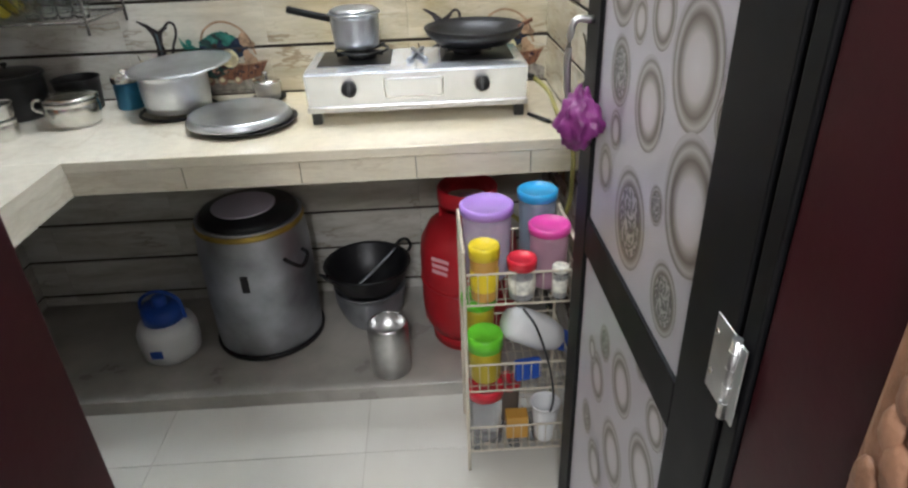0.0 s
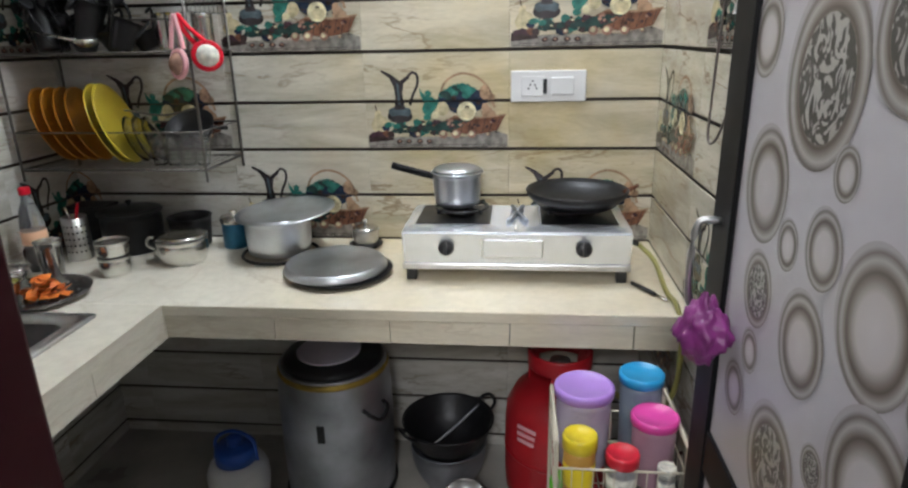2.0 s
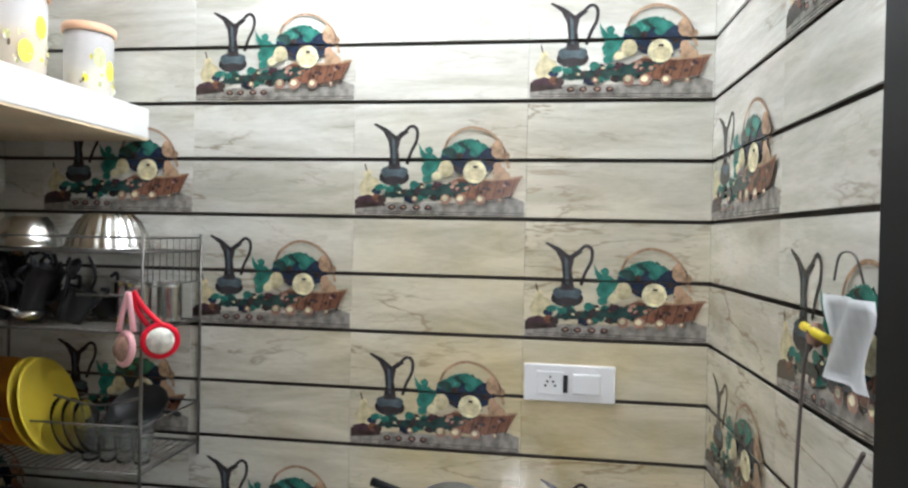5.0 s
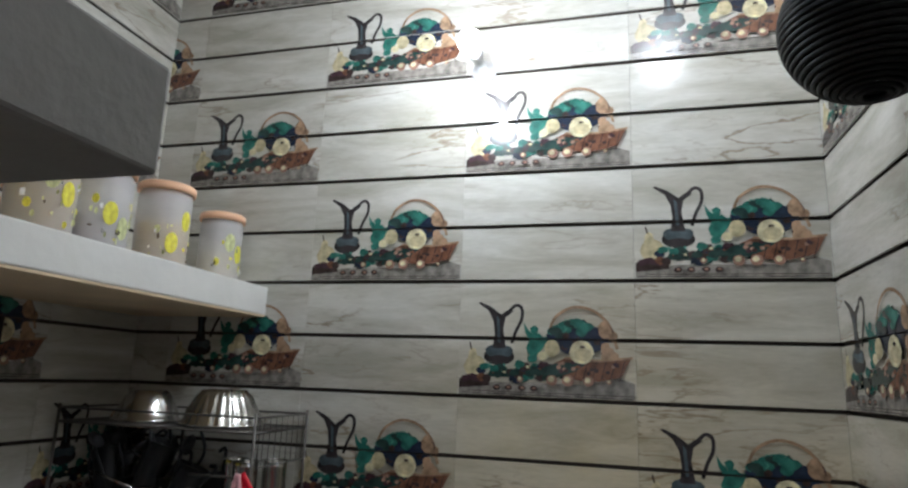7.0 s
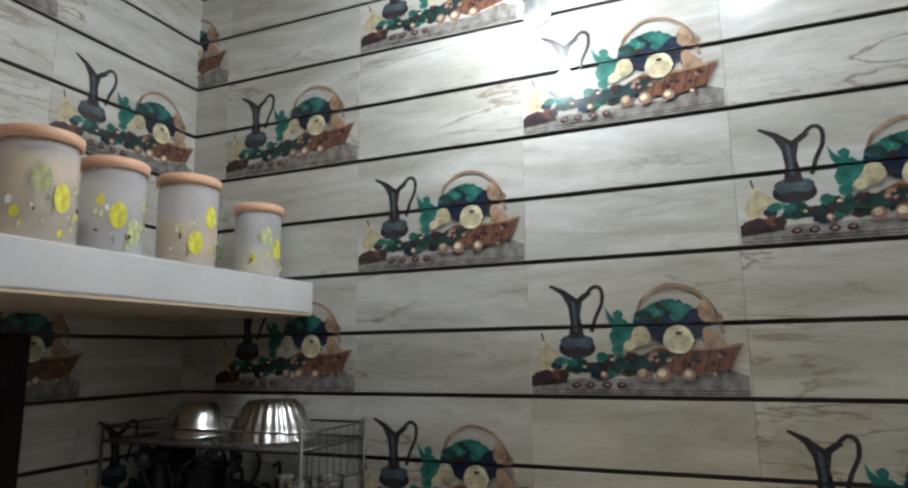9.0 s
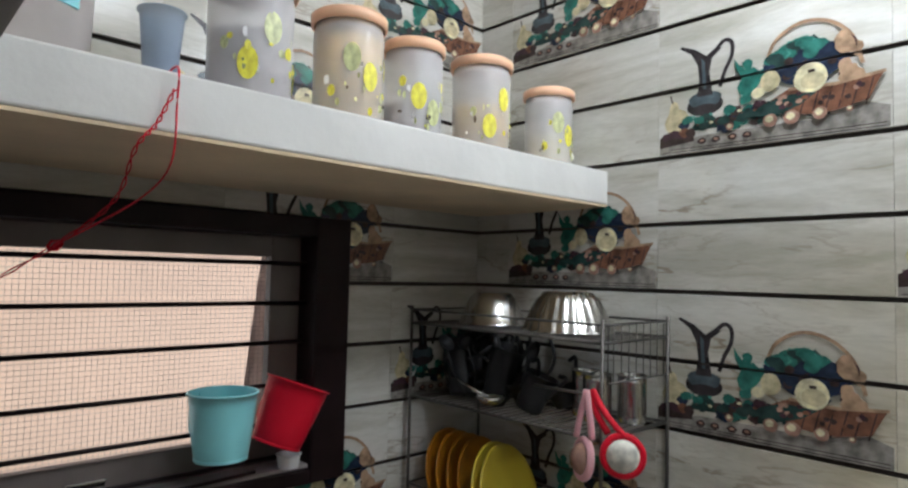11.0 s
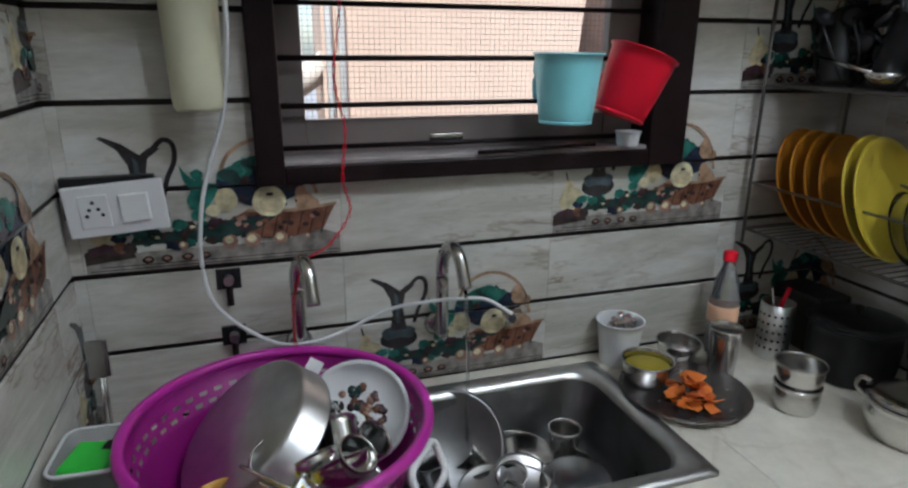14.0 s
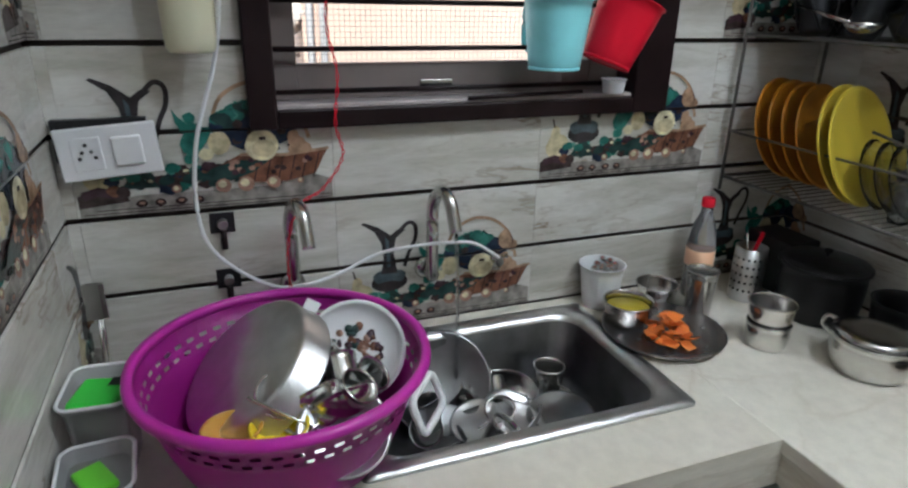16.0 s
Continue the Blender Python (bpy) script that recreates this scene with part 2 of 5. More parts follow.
def shell(r0, r1, h, wall=.0015, rim=.004, base=.0, curve=0.0, steps=36):
    """An open vessel: outer wall up, rolled rim, inner wall down."""
    pts = [(0, base), (r0 * .92, base), (r0, base + h * .04)]
    for i in range(1, 7):
        t = i / 6
        pts.append((r0 + (r1 - r0) * t + curve * math.sin(math.pi * t), base + h * (.04 + .94 * t)))
    pts += [(r1 + rim, base + h - rim * .6), (r1 + rim, base + h), (r1, base + h + rim * .3), (r1 - wall, base + h - rim * .3)]
    for i in range(5, 0, -1):
        t = i / 6
        pts.append((r0 + (r1 - r0) * t + curve * math.sin(math.pi * t) - wall, base + h * (.04 + .94 * t)))
    pts += [(r0 * .9, base + wall * 1.5), (0, base + wall * 1.5)]
    return lathe(pts, steps)


def tube(points, r, sides=8, bm=None, closed=False):
    own = bm is None
    b = bmesh.new() if own else bm
    pts = [Vector(p) for p in points]
    n = len(pts)
    rings = []
    up = Vector((0, 0, 1))
    for i, p in enumerate(pts):
        a = pts[(i - 1) % n] if closed or i else p
        c = pts[(i + 1) % n] if closed or i < n - 1 else p
        d = (c - a).normalized()
        s = d.cross(up)
        if s.length < .05:
            s = d.cross(Vector((1, 0, 0)))
        s.normalize()
        t = d.cross(s)
        rings.append([b.verts.new(p + r * (math.cos(2 * math.pi * k / sides) * s + math.sin(2 * math.pi * k / sides) * t)) for k in range(sides)])
    for i in range(n if closed else n - 1):
        p, q = rings[i], rings[(i + 1) % n]
        for k in range(sides):
            f = b.faces.new((p[k], p[(k + 1) % sides], q[(k + 1) % sides], q[k]))
            f.smooth = True
    if not closed:
        b.faces.new(rings[0][::-1]), b.faces.new(rings[-1])
    return b


def curve_pts(ctrl, steps=8):
    """A smooth line through control points."""
    c = [Vector(p) for p in ctrl]
    c = [2 * c[0] - c[1]] + c + [2 * c[-1] - c[-2]]
    out = []
    for i in range(1, len(c) - 2):
        for k in range(steps):
            t = k / steps
            out.append(.5 * ((2 * c[i]) + (c[i + 1] - c[i - 1]) * t + (2 * c[i - 1] - 5 * c[i] + 4 * c[i + 1] - c[i + 2]) * t * t + (3 * c[i] - c[i - 1] - 3 * c[i + 1] + c[i + 2]) * t ** 3))
    out.append(c[-2])
    return out


def ring_pts(r, z, n=24, sx=1, sy=1):
    return [(r * sx * math.cos(2 * math.pi * i / n), r * sy * math.sin(2 * math.pi * i / n), z) for i in range(n)]


def rrect(x, y, r, z, n=6):
    pts = []
    for cx, cy, a0 in ((x - r, y - r, 0), (-x + r, y - r, 90), (-x + r, -y + r, 180), (x - r, -y + r, 270)):
        for i in range(n + 1):
            a = radians(a0 + 90 * i / n)
            pts.append((cx + r * math.cos(a), cy + r * math.sin(a), z))
    return pts


# ---- the printed still life on the picture tiles ----
PRINT_KEYS = ["p_table", "p_jug", "p_jugl", "p_green", "p_dgreen", "p_navy", "p_apple", "p_pear", "p_basket", "p_handle", "p_dark", "p_nut", "p_leafl", "p_berry"]


def motif():
    """Flat coloured shapes in the plane y=0, u along x from 0 to .45, z from 0 to .30, in layers of a tenth of a millimetre."""
    bm = bmesh.new()
    rnd = random.Random(5)
    layer = [0]

    def poly(pts, key):
        layer[0] += 1
        y = -.0002 - layer[0] * .000025
        f = bm.faces.new([bm.verts.new((u, y, v)) for u, v in pts])
        f.material_index = PRINT_KEYS.index(key)

    def blob(u, v, ru, rv, key, rough=.0, n=14):
        poly([(u + ru * (1 + rnd.uniform(-rough, rough)) * math.cos(-2 * math.pi * i / n), v + rv * (1 + rnd.uniform(-rough, rough)) * math.sin(-2 * math.pi * i / n)) for i in range(n)], key)

    def band(pts, w, key):
        for (a, b), (c, d) in zip(pts, pts[1:]):
            l = math.hypot(c - a, d - b) or 1
            nx, ny = -(d - b) / l * w, (c - a) / l * w
            ex, ey = (c - a) / l * w * .5, (d - b) / l * w * .5
            poly([(a - nx - ex, b - ny - ey), (a + nx - ex, b + ny - ey), (c + nx + ex, d + ny + ey), (c - nx + ex, d - ny + ey)][::-1], key)
    poly([(.004, .006), (.446, .006), (.446, .045), (.41, .058), (.33, .040), (.10, .040), (.004, .026)][::-1], "p_table")
    for i in range(2):
        band([(.01 + .02 * i, .010 + .006 * i), (.44, .009 + .006 * i)], .0008, "p_dark")
    poly([(.004, .022), (.085, .03), (.08, .05), (.03, .056), (.004, .045)][::-1], "p_dark")
    blob(.045, .078, .030, .030, "p_pear", .08)
    blob(.038, .105, .012, .020, "p_pear", .1)
    band([(.034, .122), (.030, .138)], .0018, "p_dark")
    band([(.016 + .022 * i, .045 + (i % 2) * .006) for i in range(4)], .008, "p_berry")
    # jug: base, belly, neck, mouth and handle
    poly([(.075, .052), (.145, .052), (.130, .075), (.118, .088), (.102, .088), (.09, .075)][::-1], "p_dgreen")
    blob(.108, .105, .040, .023, "p_jug", .03, 18)
    blob(.108, .117, .037, .018, "p_jugl", .05, 18)
    blob(.108, .095, .032, .012, "p_jug", .05, 18)
    poly([(.090, .125), (.126, .125), (.122, .15), (.118, .175), (.124, .205), (.146, .222), (.128, .224), (.112, .212), (.086, .232), (.056, .245), (.050, .242), (.078, .222), (.092, .195), (.096, .16)][::-1], "p_jug")
    poly([(.104, .14), (.112, .14), (.108, .20), (.10, .21)][::-1], "p_jugl")
    band(curve2([(.128, .215), (.150, .236), (.166, .228), (.166, .20), (.152, .17), (.142, .14)]), .0042, "p_jug")
    # heap of greens and grapes
    for i in range(46):
        blob(.06 + .30 * rnd.random(), .047 + .036 * rnd.random(), .013, .010, rnd.choice(["p_dgreen", "p_dark", "p_navy", "p_dgreen", "p_green", "p_basket"]), .3, 8)
    for i in range(14):
        blob(.07 + .27 * rnd.random(), .050 + .034 * rnd.random(), .005, .003, rnd.choice(["p_leafl", "p_nut", "p_apple", "p_leafl"]), .3, 7)
    for i in range(16):
        blob(.09 + .26 * rnd.random(), .058 + .030 * rnd.random(), .013, .010, rnd.choice(["p_dgreen", "p_dark", "p_green", "p_berry", "p_navy", "p_dgreen"]), .25, 9)
    for i in range(5):
        blob(.188 + .014 * rnd.random(), .10 + .018 * i, .011, .012, rnd.choice(["p_leafl", "p_green"]), .35, 9)
    poly([(.172, .192), (.182, .176), (.199, .160), (.212, .165), (.222, .155), (.237, .158), (.228, .135), (.205, .104), (.184, .112), (.179, .128), (.187, .146), (.176, .166)][::-1], "p_green")
    band(curve2([(.235, .165), (.255, .208), (.30, .232), (.35, .222), (.388, .185), (.405, .13)]), .0035, "p_handle")
    blob(.31, .150, .075, .040, "p_navy", .12, 22)
    for i in range(30):
        a = rnd.random() * math.pi
        blob(.300 + .052 * math.cos(a) * rnd.random() ** .4, .160 + .032 * math.sin(a), .016, .011, rnd.choice(["p_green", "p_leafl", "p_green", "p_dgreen"]), .3, 9)
    for i in range(24):
        blob(.24 + .14 * rnd.random(), .105 + .055 * rnd.random(), .009, .008, rnd.choice(["p_navy", "p_dgreen", "p_navy", "p_dark"]), .15, 8)
    for i in range(9):
        blob(.385 + .022 * rnd.random() - .01, .10 + .09 * rnd.random(), .012, .014, rnd.choice(["p_handle", "p_nut", "p_handle", "p_berry"]), .25, 8)
    blob(.375, .175, .017, .020, "p_handle", .2)
    # basket
    poly([(.245, .088), (.28, .105), (.36, .100), (.44, .108), (.43, .09), (.415, .06), (.36, .048), (.29, .050), (.26, .066)][::-1], "p_basket")
    for i in range(6):
        band([(.30 + .022 * i, .052), (.312 + .022 * i, .098)], .0012, "p_dark")
    band([(.28, .104), (.36, .099), (.44, .107)], .003, "p_handle")
    poly([(.20, .062), (.26, .056), (.30, .07), (.33, .09), (.27, .094), (.23, .082)][::-1], "p_dgreen")
    for i in range(22):
        blob(.255 + .15 * rnd.random(), .066 + .03 * rnd.random(), .006, .005, rnd.choice(["p_basket", "p_dark", "p_nut", "p_berry"]), .25, 7)
    blob(.245, .127, .019, .022, "p_pear", .06)
    blob(.222, .108, .013, .011, "p_apple", .08)
    blob(.319, .119, .030, .029, "p_apple", .03, 20)
    blob(.322, .113, .022, .016, "p_pear", .05, 14)
    band([(.316, .132), (.325, .132)], .003, "p_dark")
    for u, r in ((.245, .014), (.285, .015), (.335, .013), (.385, .006), (.165, .008)):
        blob(u, .048, r, r * .95, "p_nut", .04)
        blob(u - r * .15, .048 + r * .2, r * .55, r * .5, "p_apple", .1)
    for u in (.105, .135, .17, .20):
        blob(u, .026, .010, .007, "p_dark", .15)
        blob(u, .027, .005, .003, "p_nut", .15)
    return bm


def curve2(pts):
    return [(p[0], p[1]) for p in curve_pts([(a, b, 0) for a, b in pts], 5)]


MOTIF = motif()
G = .0045


def minus(rect, holes):
    """A rectangle less some holes, as rectangles."""
    out = [rect]
    for h in holes:
        nxt = []
        for a, b, c, d in out:
            if h[0] >= b or h[1] <= a or h[2] >= d or h[3] <= c:
                nxt.append((a, b, c, d))
                continue
            if h[0] > a:
                nxt.append((a, h[0], c, d))
            if h[1] < b:
                nxt.append((h[1], b, c, d))
            m0, m1 = max(a, h[0]), min(b, h[1])
            if h[2] > c:
                nxt.append((m0, m1, c, h[2]))
            if h[3] < d:
                nxt.append((m0, m1, h[3], d))
        out = nxt
    return out


TILE_CACHE = {}


def tile_mesh(rects, picture, key):
    """A ceramic tile of two strips; rects are the uncovered pieces of the cell, in its own metres."""
    k = (tuple(tuple(round(v, 4) for v in r) for r in rects), picture)
    if k in TILE_CACHE:
        return TILE_CACHE[k]
    bm = bmesh.new()
    for z0, z1 in ((.0 + G, .15 - G), (.15 + G, .30 - G)):
        for a, b, c, d in rects:
            c2, d2 = max(c, z0), min(d, z1)
            a2, b2 = max(a, .0002), min(b, .4498)
            if d2 - c2 > .004 and b2 - a2 > .004:
                e = .0012
                v = [bm.verts.new(p) for p in ((a2, 0, c2), (b2, 0, c2), (b2, 0, d2), (a2, 0, d2))]
                w = [bm.verts.new(p) for p in ((a2 + .0002, -.004, c2 + e), (b2 - .0002, -.004, c2 + e), (b2 - .0002, -.004, d2 - e), (a2 + .0002, -.004, d2 - e))]
                bm.faces.new(w)
                for i in range(4):
                    bm.faces.new((v[i], v[(i + 1) % 4], w[(i + 1) % 4], w[i]))
    if not bm.faces:
        bm.free()
        TILE_CACHE[k] = (None, None)
        return None, None
    bmesh.ops.recalc_face_normals(bm, faces=bm.faces)
    me = bpy.data.meshes.new("wall_tile")
    bm.to_mesh(me)
    bm.free()
    me.materials.append(M[key])
    pm = None
    if picture:
        out = bmesh.new()
        for z0, z1 in ((0 + .002, .15 - .002), (.15 + .002, .30 - .002)):
            for a, b, c, d in rects:
                c2, d2 = max(c, z0), min(d, z1)
                if d2 - c2 < .004 or b - a < .004:
                    continue
                p = MOTIF.copy()
                for co, no in (((a, 0, 0), (-1, 0, 0)), ((b, 0, 0), (1, 0, 0)), ((0, 0, c2), (0, 0, -1)), ((0, 0, d2), (0, 0, 1))):
                    bmesh.ops.bisect_plane(p, geom=p.verts[:] + p.edges[:] + p.faces[:], plane_co=co, plane_no=no, clear_outer=True)
                join(out, p)
        for v in out.verts:
            v.co.y -= .0041
        if out.faces:
            pm = bpy.data.meshes.new("printed_picture")
            out.to_mesh(pm)
            for q in PRINT_KEYS:
                pm.materials.append(M[q])
        out.free()
    TILE_CACHE[k] = (me, pm)
    return me, pm


def tile_wall(parent, place, rz, u0, u1, shift, odd, zrows, holes=()):
    """Tiles on a wall that one faces: u to the viewer's right; place is where u = 0, z = 0; odd tells which cell carries the picture."""
    base = pose(*place, 0, 0, rz)
    for row in zrows:
        z = .9 + .3 * row
        s = shift(row)
        k0, k1 = math.floor((u0 - s) / .45), math.ceil((u1 - s) / .45)
        for k in range(k0, k1):
            ua = s + .45 * k
            cell = (max(0, u0 - ua), min(.45, u1 - ua), max(0, FLOOR - z), min(.3, CEIL - z))
            if cell[1] - cell[0] < .004 or cell[3] - cell[2] < .004:
                continue
            rects = minus(cell, [(h[0] - ua, h[1] - ua, h[2] - z, h[3] - z) for h in holes])
            pic = odd(row, k)
            me, pm = tile_mesh(rects, pic, "tile")
            if not me:
                continue
            t = new("wall_tile", me)
            t.matrix_basis = base @ Matrix.Translation((ua, 0, z))
            t.parent = parent
            if pic:
                tagged(t, label="cream marble tile printed with a jug and fruit basket")
                if pm:
                    p = new("printed_picture", pm)
                    p.parent = t


# ---- shell of the room ----
def structure(name, bm, key):
    return part(name, bm, key, kind="structure")


T = .012
wall_n = structure("wall_north", box(WX - .15, .15, T, .17, -.05, CEIL + .1), "groove")
wall_e = structure("wall_east", box(T, .17, -1.95, T, -.05, CEIL + .1), "groove")
WIN = (-1.36, -.46, 1.35, 1.95)
bm = bmesh.new()
for a, b, c, d in minus((-1.90, T, -.05, CEIL + .1), [(WIN[0] + .01, WIN[1] - .01, WIN[2] + .01, WIN[3] - .01)]):
    box(WX - .16, WX - T, a, b, c, d, bm=bm)
wall_w = structure("wall_west", bm, "groove")
DOOR = (-.736, -.098, FLOOR, 2.15)
bm = bmesh.new()
for a, b, c, d in minus((WX - .15, T, -.05, CEIL + .1), [DOOR]):
    box(a, b, SY - .22, SY - T, c, d, bm=bm)
wall_s = structure("wall_south", bm, "groove")
floor = structure("floor", box(-2.6, .6, -4.3, .1, FLOOR - .1, FLOOR - .004), "grout")
ceiling = structure("ceiling", box(WX - .15, .17, SY - .22, .17, CEIL, CEIL + .12), "ceiling")

# the room behind the camera, unseen; added dark to hold back bounced light
structure("wall_hall_west", box(-2.6, -2.5, -4.3, SY - .22, -.05, 3.1), "hallpaint")
structure("wall_hall_east", box(.5, .6, -4.3, SY - .22, -.05, 3.1), "hallpaint")
structure("wall_hall_south", box(-2.6, .6, -4.4, -4.3, -.05, 3.1), "hallpaint")
structure("ceiling_hall", box(-2.6, .6, -4.4, SY - .22, 3.0, 3.1), "hallpaint")
structure("wall_hall_north", box(-2.6, DOOR[0] - .001, SY - .235, SY - .222, -.05, 3.0), "hallpaint")

# door frame
jamb = structure("door_1", box(DOOR[0] - .005, DOOR[0] + .012, SY - .25, SY + .012, FLOOR, 2.15, .004), "maroon")
part("door_jamb", box(DOOR[1] - .012, DOOR[1] + .03, SY - .15, SY - .014, FLOOR, 2.15, .004), "maroon", jamb)
part("black_stop", box(DOOR[1] - .016, DOOR[1] + .03, SY - .012, SY + .015, FLOOR, 2.15, .003), "black", jamb)
part("door_lintel", box(DOOR[0] - .005, DOOR[1] + .03, SY - .15, SY + .012, 2.15, 2.19, .004), "maroon", jamb)
bm = box(DOOR[1] - .02, DOOR[1] + .10, SY - .26, SY - .152, FLOOR, 2.2, .006)
r5 = random.Random(3)
for i in range(90):
    s = bmesh.new()
    bmesh.ops.create_uvsphere(s, u_segments=8, v_segments=5, radius=r5.uniform(.006, .014))
    join(bm, smooth(s), pose(DOOR[1] - .02, SY - .165 - .085 * r5.random(), FLOOR + .35 + .9 * i / 90) @ Matrix.Diagonal((.5, 1, 1.6, 1)))
part("carved_casing", bm, "carved", jamb, "brown carved wooden casing")

# ---- counter and platform ----
CF, CX = -.574, -1.336
wn_ = structure("platform", box(WX, .0, CF - .005, 0, FLOOR - .02, PLAT, .004), "plat")
SINK = (-1.875, -1.45, -1.27, -.655)
counter = empty("worktop", (0, 0, 0), "L-shaped cream tiled worktop with thick edge along two walls", "worktop")
for a, b, c, d in minus((WX, CX + .01, SY, CF - .009), [(SINK[0] + .02, SINK[1] - .02, SINK[2] + .02, SINK[3] - .02)]):
    part("slab", box(a, b, c, d, TOP - .03, TOP), "slab", counter)
part("slab", box(WX, 0, CF - .008, 0, TOP - .03, TOP, .003), "slab", counter)
bm = bmesh.new()
x = CX
for i in range(8):
    w = min(.30, -.002 - x)
    if w > .02:
        box(x + .001, x + w - .001, CF, CF + .02, TOP - .095, TOP - .0305, .001, bm=bm)
    x += .30
y = CF
for i in range(5):
    w = min(.30, y - SY)
    if w > .02:
        box(CX - .01, CX + .01, y - w + .001, y - .001, TOP - .095, TOP - .0305, .001, bm=bm)
    y -= .30
part("edge_tiles", bm, "slab", counter)
part("underside", box(CX, 0, CF + .02, 0, TOP - .09, TOP - .032), "cement", counter)
bm = bmesh.new()
for a, b_, c, d in minus((WX, CX - .01, SY, 0), [(SINK[0] + .02, SINK[1] - .02, SINK[2] + .02, SINK[3] - .02)]):
    box(a, b_, c, d, TOP - .09, TOP - .032, bm=bm)
part("underside", bm, "cement", counter)

# ---- shelf and loft ----
# warm light bounced onto the shelf's underside, painted as a tan colour
M["tan"] = mat("plaster_with_warm_bounce", (.72, .57, .38), .8, var=.14, scale=4, bump=.25, bscale=40)
shelf = structure("shelf", box(WX, -1.482, SY, 0, 2.004, 2.085, .004), "plaster")
# thin added sheet that carries the painted bounce light
part("underside", box(WX, -1.484, SY, 0, 1.998, 2.0035), "tan", shelf)
structure("loft", box(-1.20, -.82, SY, -1.25, 1.985, 2.075, .004), "cement")

# ---- window ----
win = new("window_1")
tagged(win, label="dark brown wooden window with horizontal bars and wire mesh", category="window", kind="structure")
X0 = WX + .03


def bar(name, y0, y1, z0, z1, x0, x1, key, bev=.004):
    return part(name, box(x0, x1, y0, y1, z0, z1, bev), key, win)


bar("window_frame", WIN[0], WIN[0] + .05, WIN[2], WIN[3], WX - .1, X0, "darkwood")
bar("window_frame", WIN[1] - .09, WIN[1], WIN[2], WIN[3], WX - .1, X0, "darkwood")
bar("window_frame", WIN[0] + .05, WIN[1] - .09, WIN[3] - .045, WIN[3], WX - .1, X0, "darkwood")
bar("window_frame", WIN[0] + .05, WIN[1] - .09, WIN[2], WIN[2] + .035, WX - .1, X0, "darkwood")
sy0, sy1, sz0, sz1 = WIN[0] + .05, WIN[1] - .09, WIN[2] + .035, WIN[3] - .045
gy0, gy1, gz0, gz1 = -1.262, -.625, 1.458, 1.857
for n_, a, b, c, d in (("sash_stile", sy0, gy0, sz0, sz1), ("sash_stile", gy1, sy1, sz0, sz1), ("sash_rail", gy0, gy1, sz0, gz0), ("sash_rail", gy0, gy1, gz1, sz1)):
    bar(n_, a, b, c, d, WX - .07, WX - .045, "sash", .002)
bm = bmesh.new()
for i in range(62):
    y = gy0 + (gy1 - gy0) * (i + .5) / 62
    tube([(WX - .062, y, gz0), (WX - .062, y, gz1)], .0005, 3, bm)
for i in range(39):
    z = gz0 + (gz1 - gz0) * (i + .5) / 39
    tube([(WX - .062, gy0, z), (WX - .062, gy1, z)], .0005, 3, bm)
part("wire_mesh", bm, "meshwire", win)
for z in (1.843, 1.753, 1.665, 1.571, 1.487, 1.41):
    part("window_bar", tube([(WX - .018, sy0, z), (WX - .018, sy1, z)], .005, 8), "darkwood", win)
bar("sash_latch", -1.02, -.95, 1.405, 1.425, WX - .045, WX - .038, "steel", .002)
# strip that draws the bright line along the lit sash top
bar("window_sill", sy0, sy1, sz0 - .004, sz0 + .008, WX - .05, WX + .02, "sill", .003)

# outside
structure("ground", box(-60, 40, -60, 60, -.4, -.3), "cement")
house = empty("house", (-3.4, 0, -.3), "pink plastered house wall seen close outside the window", "house")
part("wall", box(-.3, 0, -1.05, 4, 0, 5), "facade", house)
part("wall", box(-1.6, -1.4, -5, -1.0, 0, 5), "whitewall", house, "whitewashed wall set back")
part("ledge", box(0, .05, -1.05, 4, 2.35, 2.42, .004), "facade", house)
M["beam"] = mat("weathered_beam", (.50, .44, .38), .8, var=.15, scale=6)
for y in (-1.03, -.98):
    part("drain_pipe", tube([(.06, y, -.1), (.06, y, 5)], .014, 10), "whitewall", house, "white pipe on the wall corner")
part("sloping_beam", tube([(-.05, -1.85, 1.28), (-.05, -1.02, 1.83)], .055, 4), "beam", house, "grey sloping beam")
for i in range(4):
    part("railing", tube([(-.15, -1.95, 1.42 + .11 * i), (-.15, -1.02, 1.42 + .11 * i)], .011, 6), "beam", house)
cloth = bmesh.new()
vs = [[cloth.verts.new((.012 * math.sin(i * .9 + k), .09 + .25 * i / 10 - .07 * min(1, (12 - k) / 3) * (1 - i / 10), -1.96 + 2.3 * k / 12)) for i in range(11)] for k in range(13)]
for k in range(12):
    for i in range(10):
        cloth.faces.new((vs[k][i], vs[k][i + 1], vs[k + 1][i + 1], vs[k + 1][i])).smooth = True
bmesh.ops.solidify(cloth, geom=cloth.faces[:], thickness=.003)
M["greycloth"] = mat("grey_cloth", (.60, .53, .50), .9, var=.15, scale=20)
tagged(part("hanging_cloth", cloth, "greycloth"), "grey cloth sheet outside the window mesh", "cloth").location = (-2.25, -.575, 1.66)

